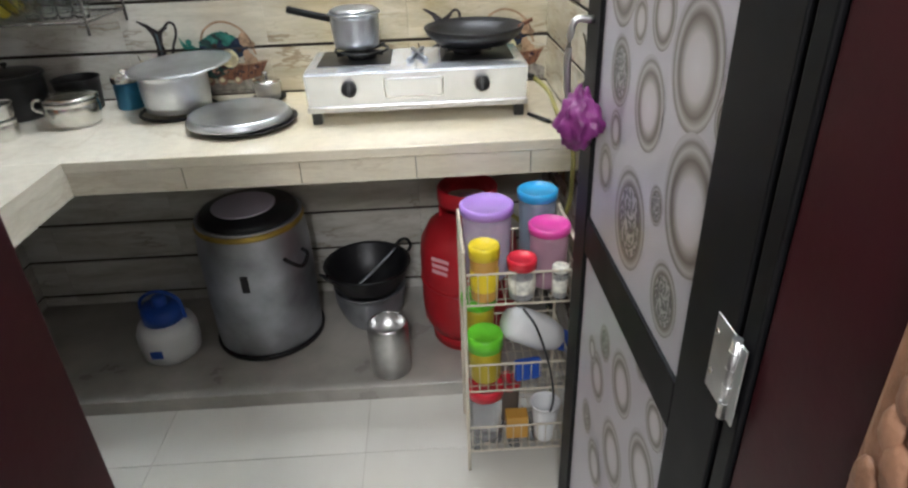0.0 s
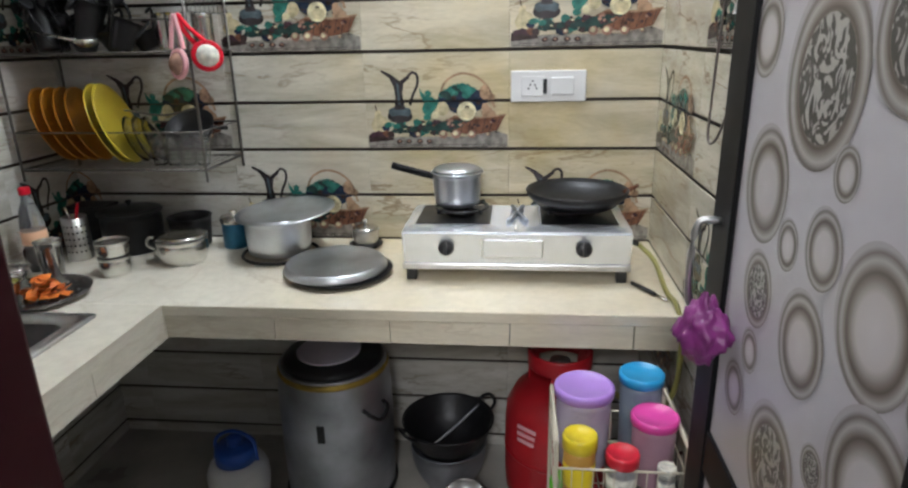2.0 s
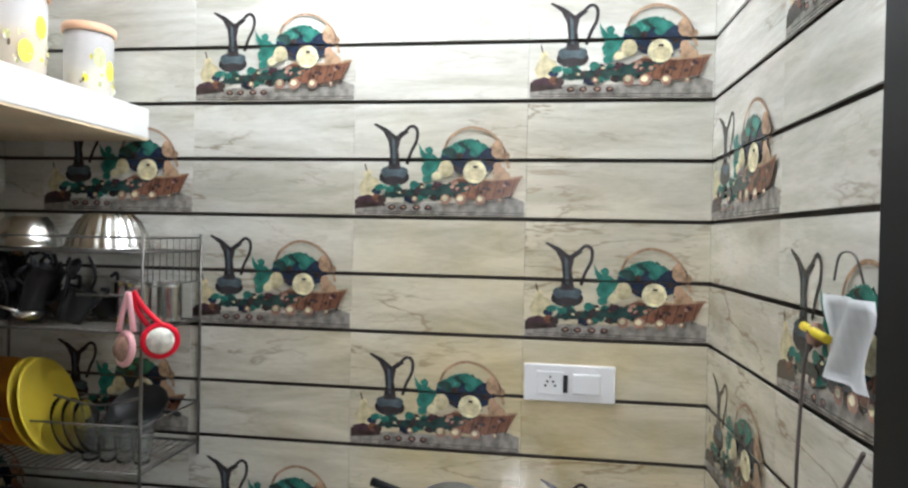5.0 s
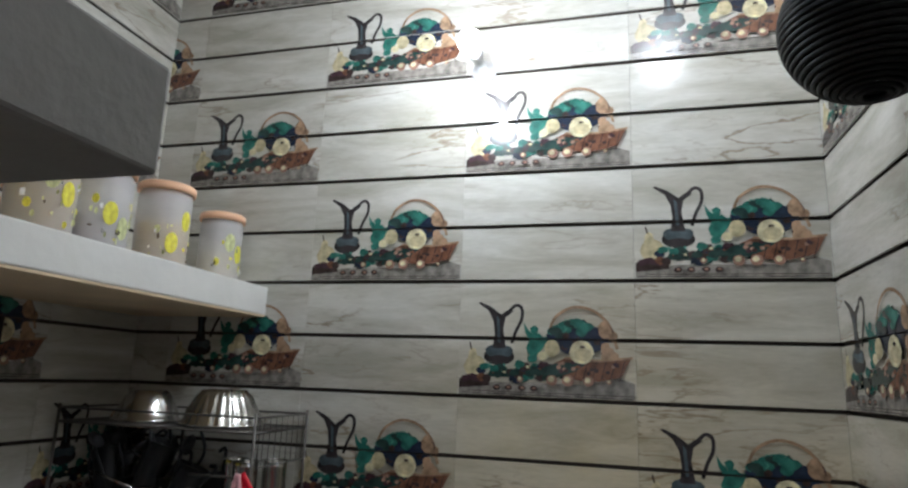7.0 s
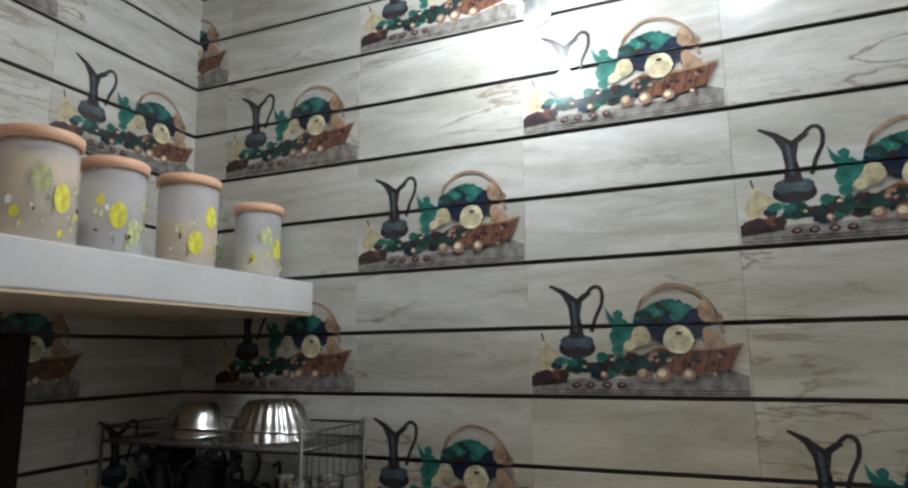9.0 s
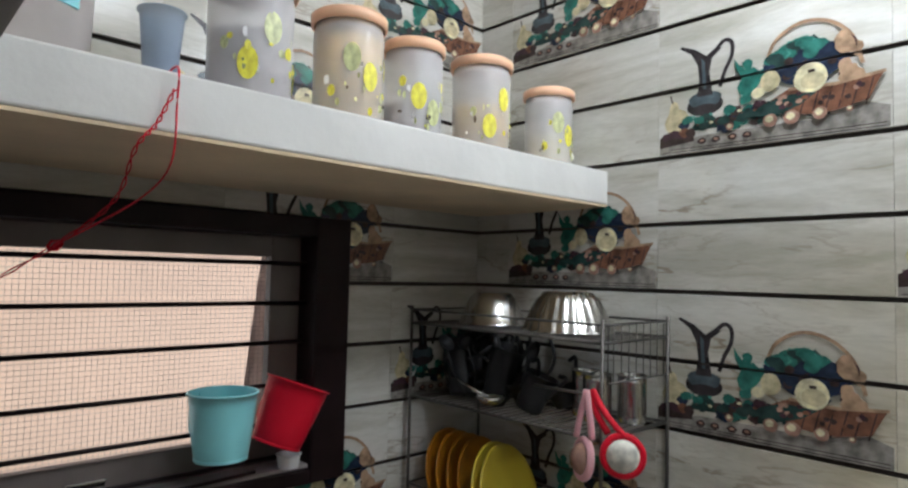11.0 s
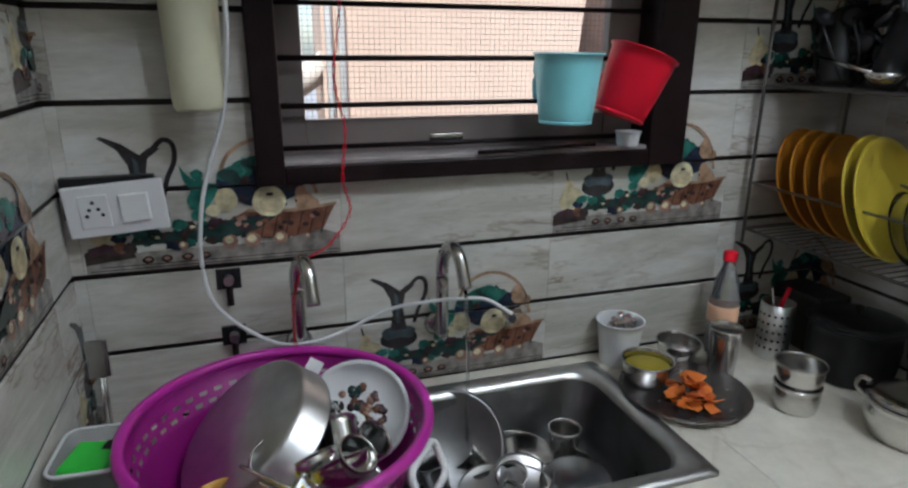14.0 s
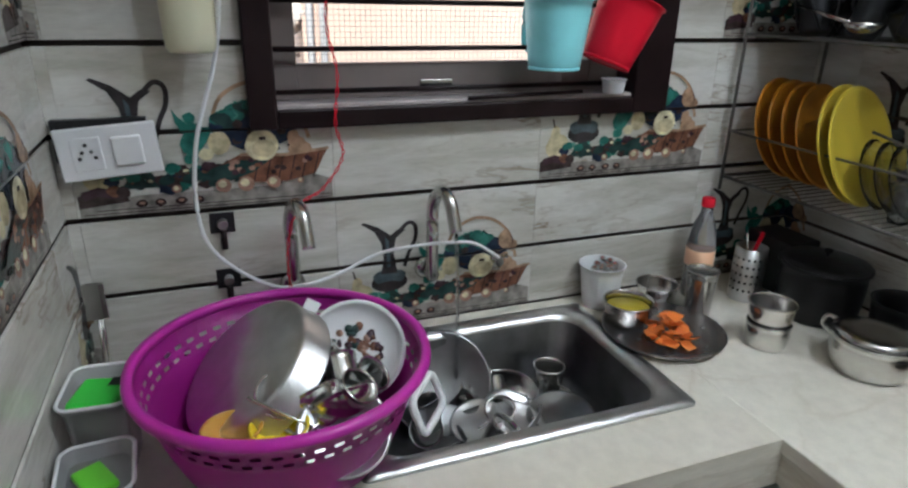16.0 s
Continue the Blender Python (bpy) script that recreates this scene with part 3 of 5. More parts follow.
# ---- door leaf with ring laminate ----
def disc_mat(name, patterned):
    """Printed disc of the laminate: shaded ring about a pale centre, some with a scroll pattern."""
    m = bpy.data.materials.new(name)
    m.use_nodes = True
    n, l = m.node_tree.nodes, m.node_tree.links
    b = n["Principled BSDF"]
    b.inputs["Roughness"].default_value = .3
    tc, ln, r = n.new("ShaderNodeTexCoord"), n.new("ShaderNodeVectorMath"), n.new("ShaderNodeValToRGB")
    off = n.new("ShaderNodeVectorMath")
    off.inputs[1].default_value = (0, .06, .05)
    l.new(tc.outputs["Object"], off.inputs[0])
    ln.operation = "LENGTH"
    l.new(off.outputs[0], ln.inputs[0])
    e = r.color_ramp.elements
    e[0].position, e[0].color, e[1].position, e[1].color = .0, (.56, .53, .55, 1), 1.0, (.40, .38, .40, 1)
    for p, c in ((.45, (.50, .47, .48)), (.62, (.22, .19, .17)), (.70, (.11, .09, .075)), (.76, (.24, .21, .19)), (.84, (.42, .40, .40)), (.93, (.17, .145, .13))):
        x = e.new(p)
        x.color = (*c, 1)
    l.new(ln.outputs[1], r.inputs[0])
    last = r.outputs[0]
    if patterned:
        w = n.new("ShaderNodeTexNoise")
        w.inputs["Scale"].default_value, w.inputs["Detail"].default_value, w.inputs["Distortion"].default_value = 2.6, 1.0, 3.2
        l.new(tc.outputs["Object"], w.inputs["Vector"])
        wr = n.new("ShaderNodeValToRGB")
        we = wr.color_ramp.elements
        we[0].position, we[0].color, we[1].position, we[1].color = .48, (.075, .068, .065, 1), .55, (.37, .355, .345, 1)
        l.new(w.outputs[0], wr.inputs[0])
        st, mx = n.new("ShaderNodeMath"), n.new("ShaderNodeMixRGB")
        st.operation, st.inputs[1].default_value = "LESS_THAN", .66
        l.new(ln.outputs[1], st.inputs[0])
        l.new(st.outputs[0], mx.inputs[0])
        l.new(last, mx.inputs[1])
        l.new(wr.outputs[0], mx.inputs[2])
        last = mx.outputs[0]
    l.new(last, b.inputs["Base Color"])
    return m


M["disc"], M["disc_scroll"] = disc_mat("laminate_disc_plain", False), disc_mat("laminate_disc_scroll", True)
LX, LY = -.11, -1.655
leaf = empty("door_leaf", (LX, LY, FLOOR), "open black-framed door with grey ring-patterned laminate panels", "door")


def leafbox(name, y0, y1, z0, z1, key, x0=0.0, x1=.034, bev=.002):
    return part(name, box(x0, x1, y0, y1, z0 - FLOOR, z1 - FLOOR, bev), key, leaf)


leafbox("stile", .565, .645, .075, 2.10, "black", -.006)
leafbox("stile", .0, .108, .075, 2.10, "black", -.004)
leafbox("rail", .108, .565, .855, .930, "black", -.004)
leafbox("rail", .108, .565, .075, .15, "black", -.004)
leafbox("rail", .108, .565, 2.0, 2.10, "black", -.004)
upper = leafbox("panel", .108, .565, .930, 2.0, "lam", .002, .03, 0)
lower = leafbox("panel", .108, .565, .15, .855, "lam", .002, .03, 0)
DISCS = [(0.362, 1.496, 0.091, 1), (0.529, 1.535, 0.048, 0), (0.485, 1.634, 0.03, 1), (0.283, 1.409, 0.026, 0), (0.304, 1.326, 0.041, 0), (0.457, 1.221, 0.048, 1), (0.387, 1.304, 0.029, 0), (0.322, 1.21, 0.057, 0), (0.474, 1.356, 0.069, 0), (0.479, 1.735, 0.054, 1), (0.193, 1.292, 0.069, 0), (0.157, 1.141, 0.076, 0), (0.352, 1.031, 0.072, 1), (0.252, 1.099, 0.025, 1), (0.191, 0.997, 0.047, 1), (0.454, 1.133, 0.029, 0), (0.492, 1.056, 0.038, 0), (0.433, 0.666, 0.047, 0), (0.302, 0.76, 0.053, 0), (0.31, 0.598, 0.059, 0), (0.179, 0.7, 0.059, 0), (0.157, 0.815, 0.036, 0), (0.403, 0.764, 0.032, 1), (0.354, 1.709, 0.048, 0), (0.207, 1.548, 0.071, 1), (0.222, 1.748, 0.061, 0), (0.538, 1.845, 0.044, 0), (0.407, 1.858, 0.061, 0), (0.266, 1.88, 0.044, 1), (0.187, 0.535, 0.059, 0), (0.475, 0.526, 0.034, 1), (0.399, 0.476, 0.047, 0), (0.475, 0.696, 0.025, 0), (0.229, 0.866, 0.03, 0), (0.348, 0.874, 0.025, 0), (0.119, 0.586, 0.025, 0), (0.142, 1.444, 0.03, 0), (0.103, 1.257, 0.026, 0)]
bm = bmesh.new()
bmesh.ops.create_circle(bm, cap_ends=True, segments=40, radius=1)
bmesh.ops.rotate(bm, verts=bm.verts, matrix=Euler((0, radians(-90), 0)).to_matrix())
dm = bpy.data.meshes.new("laminate_disc")
bm.to_mesh(dm)
bm.free()
dm.materials.append(M["disc"])
dm2 = dm.copy()
dm2.materials.clear()
dm2.materials.append(M["disc_scroll"])
for i, (y, z, r, k) in enumerate(DISCS):
    d = new("printed_disc", dm2 if k else dm)
    d.location, d.scale, d.parent = (.0012 - i * .00002, y, z - FLOOR), (1, r, r * 1.1), upper if z > .9 else lower
bm = box(-.002, .0, -.012, .034, -.034, .056, .001)
tube([(-.004, -.013, -.036), (-.004, -.013, .058)], .005, 10, bm)
for q in range(4):
    tube([(-.004, -.013, -.018 + .02 * q), (-.004, -.013, -.016 + .02 * q)], .0058, 10, bm)
box(-.003, -.001, -.030, -.015, -.034, .056, .001, bm=bm)
hinge = part("hinge", bm, "steel_brushed", leaf)
hinge.location = (-.008, -.006, 1.035 - FLOOR)
for zz in (-.010, .038):
    part("screw", lathe([(0, 0), (.004, 0), (.003, .002), (0, .002)], 10), "steel", hinge).matrix_basis = pose(-.002, .026, zz, 0, -90)
hh = part("handle", tube(curve_pts([(.0, 0, .07), (-.035, 0, .06), (-.035, 0, -.06), (.0, 0, -.07)], 6), .006), "steel_brushed", leaf)
hh.location = (-.006, .605, 1.20 - FLOOR)

# crumpled bag on the door handle
bm = bmesh.new()
bmesh.ops.create_icosphere(bm, subdivisions=4, radius=1)
for v in bm.verts:
    p = v.co.copy()
    q = 1 + .35 * noise.noise(p * 2.3) + .22 * noise.noise(p * 6.0)
    w = .55 + .45 * min(1, max(0, (1.0 - p.z) / 1.1))
    v.co = Vector((p.x * .036 * q * w, p.y * .044 * q * w, p.z * .048 * q))
bag = part("plastic_bag", smooth(bm), "foil", None)
tagged(bag, "crumpled purple plastic bag hanging from the door handle", "bag")
bag.location = (-.147, -1.125, 1.128)

# ---- shared makers ----
def thing_mesh(name, bm, key, place, label, category, rz=0, rx=0, ry=0, group=""):
    ob = part(name, bm, key)
    tagged(ob, label, category, group)
    ob.matrix_basis = pose(*place, rx, ry, rz)
    return ob


def vessel(name, place, label, r0, r1, h, key="steel", curve=0.0, rim=.003, category="pot"):
    e = empty(name, place, label, category)
    part("body", shell(r0, r1, h, .0015, rim, 0, curve), key, e)
    return e


def knob_lid(parent, r, z, key="steel"):
    l_ = part("lid", lathe([(r * 1.03, z), (r * 1.03, z + .003), (r * .8, z + .008), (r * .3, z + .014), (0, z + .015)], 32), key, parent)
    part("knob", lathe([(.004, z + .014), (.004, z + .02), (.010, z + .026), (.009, z + .032), (0, z + .034)], 16), key, l_)
    return l_


# ---- things on the platform ----
drum = empty("storage_drum", (-1.0, -.235, PLAT), "tall worn grey aluminium storage drum with a lid on top", "drum")
part("body", lathe([(0, 0), (.168, 0), (.176, .006), (.178, .03), (.181, .2), (.180, .36), (.176, .41), (.166, .43), (.163, .455), (.170, .46), (.170, .466), (.155, .466), (.155, .3), (0, .3)], 48), "alu_old", drum)
part("base_ring", lathe([(.170, -.0), (.184, .002), (.186, .014), (.180, .020)], 48), "iron", drum)
M["gilt"] = mat("yellowed_rim", (.42, .30, .06), .4, .6, var=.4, scale=14)
part("rim", lathe([(.158, .440), (.172, .440), (.176, .448), (.172, .458), (.158, .458)], 48), "gilt", drum)
lid = part("lid", lathe([(.158, .466), (.162, .470), (.15, .486), (.10, .497), (0, .50)], 48), "iron", drum)
for s in (-1, 1):
    h_ = part("handle", tube(curve_pts([(.178, -.04, .36), (.205, -.035, .35), (.212, 0, .325), (.205, .035, .35), (.178, .04, .36)], 6), .0065), "iron", drum)
    h_.rotation_euler = (0, 0, radians(180 if s < 0 else 0) + radians(-35))
part("clasp", box(-.012, .012, -.184, -.176, .27, .33, .003), "iron", drum)
M["lilac"] = mat("pale_lilac_melamine", (.62, .56, .66), .35, var=.06)
thing_mesh("plate", lathe([(0, 0), (.085, 0), (.098, .006), (.1, .011), (.095, .011), (.08, .005), (0, .005)], 36), "lilac", (-1.0, -.27, PLAT + .5005), "pale lilac plate lying on the drum lid", "plate")

can = empty("water_can", (-1.318, -.335, PLAT), "small white plastic can with a blue screw lid", "can")
part("body", lathe([(0, 0), (.078, 0), (.092, .012), (.098, .05), (.098, .10), (.088, .128), (.060, .142), (0, .142)], 36), "whiteplastic", can)
lid = part("lid", lathe([(.058, .142), (.066, .143), (.066, .185), (.060, .195), (0, .197)], 36), "canblue", can)
part("spout", lathe([(.024, .197), (.024, .222), (.018, .228), (0, .228)], 20), "canblue", lid)
part("handle", tube(curve_pts([(-.07, 0, .14), (-.06, 0, .215), (0, 0, .245), (.06, 0, .215), (.07, 0, .14)], 6), .006), "canblue", can)
part("label_print", box(-.03, .01, -.0995, -.0975, .045, .075, .001), "canblue", can)

cauldron = vessel("grey_pot", (-.64, -.20, PLAT), "grey metal pot under a black wok", .085, .125, .15, "alu_old", .012)
wok = empty("wok", (-.64, -.205, PLAT + .105), "black iron wok with two loop handles", "wok")
part("bowl", lathe([(0, 0), (.05, .004), (.095, .030), (.128, .075), (.146, .125), (.152, .135), (.148, .138), (.142, .126), (.124, .078), (.090, .034), (.045, .010), (0, .008)], 48), "iron", wok)
for s in (0, 180):
    h_ = part("handle", tube(curve_pts([(.142, -.035, .120), (.170, -.03, .142), (.178, 0, .155), (.170, .03, .142), (.142, .035, .120)], 6), .0055), "iron", wok)
    h_.rotation_euler = (0, 0, radians(s + 40))
# added rod that imitates the highlight on the wok's rim
ladle = thing_mesh("spatula", tube(curve_pts([(0, 0, 0), (.08, .05, .05), (.16, .1, .11)], 6), .004), "alu_old", (-.70, -.26, PLAT + .155), "thin dull steel rod in the black wok, in place of the rim highlight", "spatula")
tumbler = empty("steel_jar", (-.562, -.492, PLAT), "plain brushed steel jar standing on the platform", "jar")
part("body", lathe([(0, 0), (.058, 0), (.064, .004), (.065, .160), (.062, .172), (.060, .184), (.056, .186), (.054, .182), (.054, .13), (0, .13)], 36), "steel_brushed", tumbler)

gas = empty("gas_cylinder", (-.29, -.30, PLAT), "red painted steel gas cylinder under the worktop", "cylinder")
part("foot_ring", lathe([(.125, 0), (.130, 0), (.130, .04), (.125, .04)], 40), "red_gas", gas)
part("body", lathe([(0, .02), (.09, .022), (.135, .045), (.157, .09), (.160, .14), (.160, .32), (.155, .37), (.130, .42), (.08, .445), (.05, .45), (0, .45)], 48), "red_gas", gas)
part("weld_seam", lathe([(.160, .228), (.1625, .232), (.1625, .238), (.160, .242)], 48), "red_gas", gas)
for i in range(3):
    a = 120 * i + 30
    s_ = part("collar_stay", box(.083, .09, -.03, .03, .425, .53, .003), "red_gas", gas)
    s_.rotation_euler = (0, 0, radians(a))
part("collar", lathe([(.086, .50), (.092, .498), (.095, .51), (.095, .545), (.092, .553), (.086, .55)], 40), "red_gas", gas)
reg = part("regulator", lathe([(.016, .45), (.016, .48), (.03, .485), (.034, .50), (.03, .515), (.012, .52), (0, .52)], 24), "steel_brushed", gas)
for i in range(3):
    b_ = part("stencil_bar", box(-.162, -.1595, -.035 + .004 * i, .03, .35 - .022 * i, .362 - .022 * i), "pastelpink", gas)
    b_.rotation_euler = (0, 0, radians(52))

# ---- wire trolley and its load ----
RX0, RX1, RY0, RY1 = -.335, -.075, -.885, -.665
rack = empty("wire_trolley", ((RX0 + RX1) / 2, (RY0 + RY1) / 2, FLOOR), "three-tier cream wire kitchen rack loaded with jars", "rack")
hx, hy = (RX1 - RX0) / 2, (RY1 - RY0) / 2
for sx in (-1, 1):
    p_ = part("side_frame", tube(curve_pts([(sx * hx, -hy, 0), (sx * hx, -hy, .4), (sx * hx, -hy, .665), (sx * hx, -hy + .02, .69), (sx * hx, hy - .02, .69), (sx * hx, hy, .665), (sx * hx, hy, .4), (sx * hx, hy, 0)], 5), .0045), "creamwire", rack)
TIERS = (.13, .34, .605)
for z in TIERS:
    zz = z - FLOOR
    b = part("basket", tube([(-hx, -hy, zz + .085), (hx, -hy, zz + .085), (hx, hy, zz + .085), (-hx, hy, zz + .085)], .003, 6, closed=True), "creamwire", rack)
    part("lower_hoop", tube([(-hx, -hy, zz), (hx, -hy, zz), (hx, hy, zz), (-hx, hy, zz)], .003, 6, closed=True), "creamwire", b)
    for i in range(12):
        x = -hx + 2 * hx * (i + .5) / 12
        part("wire", tube([(x, -hy, zz + .085), (x, -hy, zz), (x, hy, zz), (x, hy, zz + .085)], .0014, 5), "creamwire", b)
    for i in range(5):
        y = -hy + 2 * hy * (i + .5) / 5
        part("wire", tube([(-hx, y, zz + .085), (-hx, y, zz), (hx, y, zz), (hx, y, zz + .085)], .0014, 5), "creamwire", b)


def jar(name, place, r, h, body, lidkey, label, fill=None, fillh=.6, lidh=.018, taper=.9, band=None):
    e = empty(name, place, label, "jar")
    part("body", lathe([(0, .001), (r * taper * .93, .001), (r * taper, .006), (r * .98, h * .9), (r * .93, h), (0, h)], 32), body, e)
    if fill:
        part("contents", lathe([(0, .004), (r * taper * .90, .005), (r * (taper + (.98 - taper) * fillh) - .0025, h * fillh), (0, h * fillh + .004)], 28), fill, e)
    l_ = part("lid", lathe([(r * .99, h - .002), (r * 1.06, h - .001), (r * 1.07, h + lidh * .8), (r * 1.0, h + lidh), (r * .93, h + lidh), (r * .90, h + lidh - .003), (0, h + lidh - .002)], 36), lidkey, e)
    if band:
        part("label_band", lathe([(r * .965, h * .25), (r * .985, h * .26), (r * 1.0, h * .70), (r * .97, h * .71)], 28), band, e)
    return e


T1, T2, T3 = TIERS[2] + .002, TIERS[1] + .002, TIERS[0] + .002
M["pale"] = mat("pale_label", (.72, .70, .62), .5, var=.35, scale=60)
M["lavbody"] = mat("lavender_clear", (.62, .52, .74), .3, alpha=.55)
M["pinkbody"] = mat("pink_clear", (.62, .36, .48), .3, alpha=.55)
M["bluebody"] = mat("blue_clear", (.34, .42, .55), .3, alpha=.55)
jar("plastic_jar", (-.268, -.738, T1), .062, .175, "lavbody", "purple", "tall clear jar with a lilac lid on the wire rack", "flour", .55, .02)
jar("plastic_jar", (-.138, -.702, T1), .047, .19, "bluebody", "blue", "tall clear jar with a sky blue lid on the wire rack", "spice", .3, .02)
jar("plastic_jar", (-.124, -.798, T1), .047, .145, "pinkbody", "pink", "clear jar with a bright pink lid on the wire rack", "spice", .5, .018)
jar("squat_jar", (-.285, -.852, T1), .034, .115, "amber", "yellow", "amber jar with a yellow screw lid on the rack", None, 0, .030, .95, "yellow")
jar("squat_jar", (-.197, -.857, T1), .033, .085, "clear", "red", "clear labelled jar with a red screw lid", "flour", .7, .024, .95, "pale")
jar("small_jar", (-.108, -.868, T1), .018, .075, "clear", "pale", "small clear jar with a torn pale label", "flour", .6, .012, .95, "pale")
jar("green_jar", (-.292, -.728, T2), .043, .165, "oil", "green", "jar with bright green lid on the middle tier", None, 0, .03)
jar("green_jar", (-.284, -.826, T2), .044, .10, "oil", "green", "olive jar with a domed bright green lid", None, 0, .04)
jar("red_jar", (-.284, -.82, T3), .047, .15, "clear", "red", "clear jar with a red lid on the lowest tier", None, 0, .03)
jar("dark_jar", (-.215, -.76, T3), .032, .12, "spice", "red", "dark jar with red lid at the back of the rack")
cup = vessel("plastic_cup", (-.125, -.845, T3), "white ribbed plastic cup on the lowest rack tier", .026, .038, .125, "whiteplastic", category="cup")
bt = empty("white_bottle", (-.15, -.80, T2 + .03), "white plastic bottle with blue cap lying on the rack", "bottle")
bb = part("body", lathe([(0, 0), (.030, .002), (.038, .02), (.040, .10), (.030, .14), (.016, .155), (0, .156)], 28), "whiteplastic", bt)
part("cap", lathe([(.018, .155), (.024, .157), (.024, .185), (0, .187)], 20), "canblue", bt)
bt.matrix_basis = pose(-.222, -.815, T2 + .165, 0, 125, 20) @ Matrix.Scale(1.2, 4)
thing_mesh("cable", tube(curve_pts([(0, 0, .16), (.03, -.03, .12), (.06, -.05, .02), (.075, -.05, -.08), (.07, -.045, -.14)], 8), .003), "blackplastic", (-.19, -.845, T2 + .06), "black flex looped over the rack", "cable")
thing_mesh("carton", box(-.03, .03, -.02, .02, 0, .075, .002), "amber", (-.20, -.83, T3), "small orange brown carton on the lowest tier", "carton")
thing_mesh("packet", box(-.035, .035, -.012, .012, 0, .06, .006), "canblue", (-.175, -.845, T2), "small blue packet on the middle rack tier", "packet", 10)
for i in range(4):
    thing_mesh("glass_tumbler", shell(.020, .026, .075, .002, .001), "clear", (-.31 + .055 * i, -.80 + .02 * (i % 2), FLOOR + .001), "clear glass tumbler on the floor below the rack", "glass", group="tumblers below the rack")

# ---- hob with pots ----
hob = empty("gas_hob", (-.425, -.36, TOP), "two-burner stainless steel gas hob with black knobs", "hob")
HW = .305
bm = bmesh.new()
prof = [(-.012, .034), (-.042, .148), (.0, .152), (.24, .150), (.24, .034)]
vs = [[bm.verts.new((x, y, z)) for y, z in prof] for x in (-HW, HW)]
for i in range(len(prof)):
    j = (i + 1) % len(prof)
    bm.faces.new((vs[0][i], vs[0][j], vs[1][j], vs[1][i]))
bm.faces.new(vs[0]), bm.faces.new(vs[1][::-1])
bmesh.ops.recalc_face_normals(bm, faces=bm.faces)
bmesh.ops.bevel(bm, geom=bm.edges[:], offset=.006, segments=3, affect="EDGES")
part("body", bm, "hobsteel", hob)
part("front_ledge", box(-HW - .002, HW + .002, -.022, -.006, .034, .052, .003), "steel_brushed", hob)
badge = part("badge_plate", box(-.078, .078, -.003, .001, -.027, .027, .0015), "hobsteel", hob)
badge.matrix_basis = pose(-.008, -.0300, .100, 14.7)
part("badge_edge", tube(rrect(.080, .028, .006, 0, 4), .0016, 6, closed=True), "steel_brushed", badge).rotation_euler = (radians(90), 0, 0)
for x in (-HW + .02, HW - .02):
    for y in (.0, .22):
        part("foot", box(x - .014, x + .014, y - .014, y + .014, 0, .036, .003), "blackplastic", hob)
part("drip_tray", box(-HW + .03, -.07, .02, .22, .151, .1535, .002), "iron", hob)
part("drip_tray", box(.07, HW - .03, .02, .22, .151, .1535, .002), "iron", hob)
for kx in (-.185, .18):
    k_ = part("knob", lathe([(0, 0), (.021, 0), (.022, .006), (.019, .020), (.017, .022), (0, .022)], 28), "blackplastic", hob)
    k_.matrix_basis = pose(kx, -.0295, .1, 75)
    part("grip", box(-.004, .004, -.018, .018, .022, .031, .002), "blackplastic", k_)
for bx in (-.155, .15):
    br = part("burner", lathe([(.0, .153), (.040, .153), (.042, .163), (.030, .172), (0, .172)], 32), "iron", hob)
    br.location = (bx, .12, 0)
    pan = part("pan_support", tube(ring_pts(.075, .176, 32), .004, 6, closed=True), "iron", hob)
    pan.location = (bx, .12, 0)
    for i in range(4):
        a_ = part("prong", box(.03, .088, -.003, .003, .170, .182, .001), "iron", pan)
        a_.rotation_euler = (0, 0, radians(45 + 90 * i))
part("mixing_pipe", tube([(-.02, .03, .158), (.02, .19, .158)], .006), "alu_old", hob)
part("mixing_pipe", tube([(.03, .03, .158), (-.01, .19, .158)], .006), "alu_old", hob)
part("lever", tube(curve_pts([(.0, .0, .155), (.0, -.02, .17), (.0, -.045, .155)], 5), .003), "steel", hob)
part("gas_inlet", tube([(HW, .06, .10), (HW + .03, .05, .09)], .008), "blackplastic", hob)
hose = thing_mesh("gas_hose", tube(curve_pts([(-.09, -.31, TOP + .09), (-.055, -.36, TOP + .06), (-.04, -.45, TOP + .012), (-.035, -.55, TOP + .012), (-.03, -.60, TOP - .06), (-.04, -.60, TOP - .2), (-.08, -.5, TOP - .33), (-.16, -.38, TOP - .31)], 8), .0065), "gashose", (0, 0, 0), "dull yellow-green rubber gas hose beside the hob", "hose")

MZ = TOP + .183
milk = empty("saucepan", (-.592, -.235, MZ), "aluminium saucepan with black handle on the burner", "saucepan")
part("body", shell(.062, .068, .095, .002, .006, 0, .002), "alu", milk)
part("cover", lathe([(0, .099), (.055, .099), (.066, .097), (.068, .101), (.055, .108), (0, .110)], 32), "alu", milk)
hd = part("handle", tube(curve_pts([(-.066, 0, .08), (-.11, .012, .088), (-.19, .03, .105)], 5), .0105), "black", milk)
part("ferrule", tube([(-.066, 0, .08), (-.085, .005, .084)], .0095), "steel", hd)
tawa = empty("griddle", (-.255, -.235, MZ), "black iron griddle pan standing on the burner", "griddle")
part("pan", lathe([(0, 0), (.105, 0), (.135, .026), (.143, .042), (.140, .046), (.131, .030), (.102, .006), (0, .006)], 44), "iron", tawa)
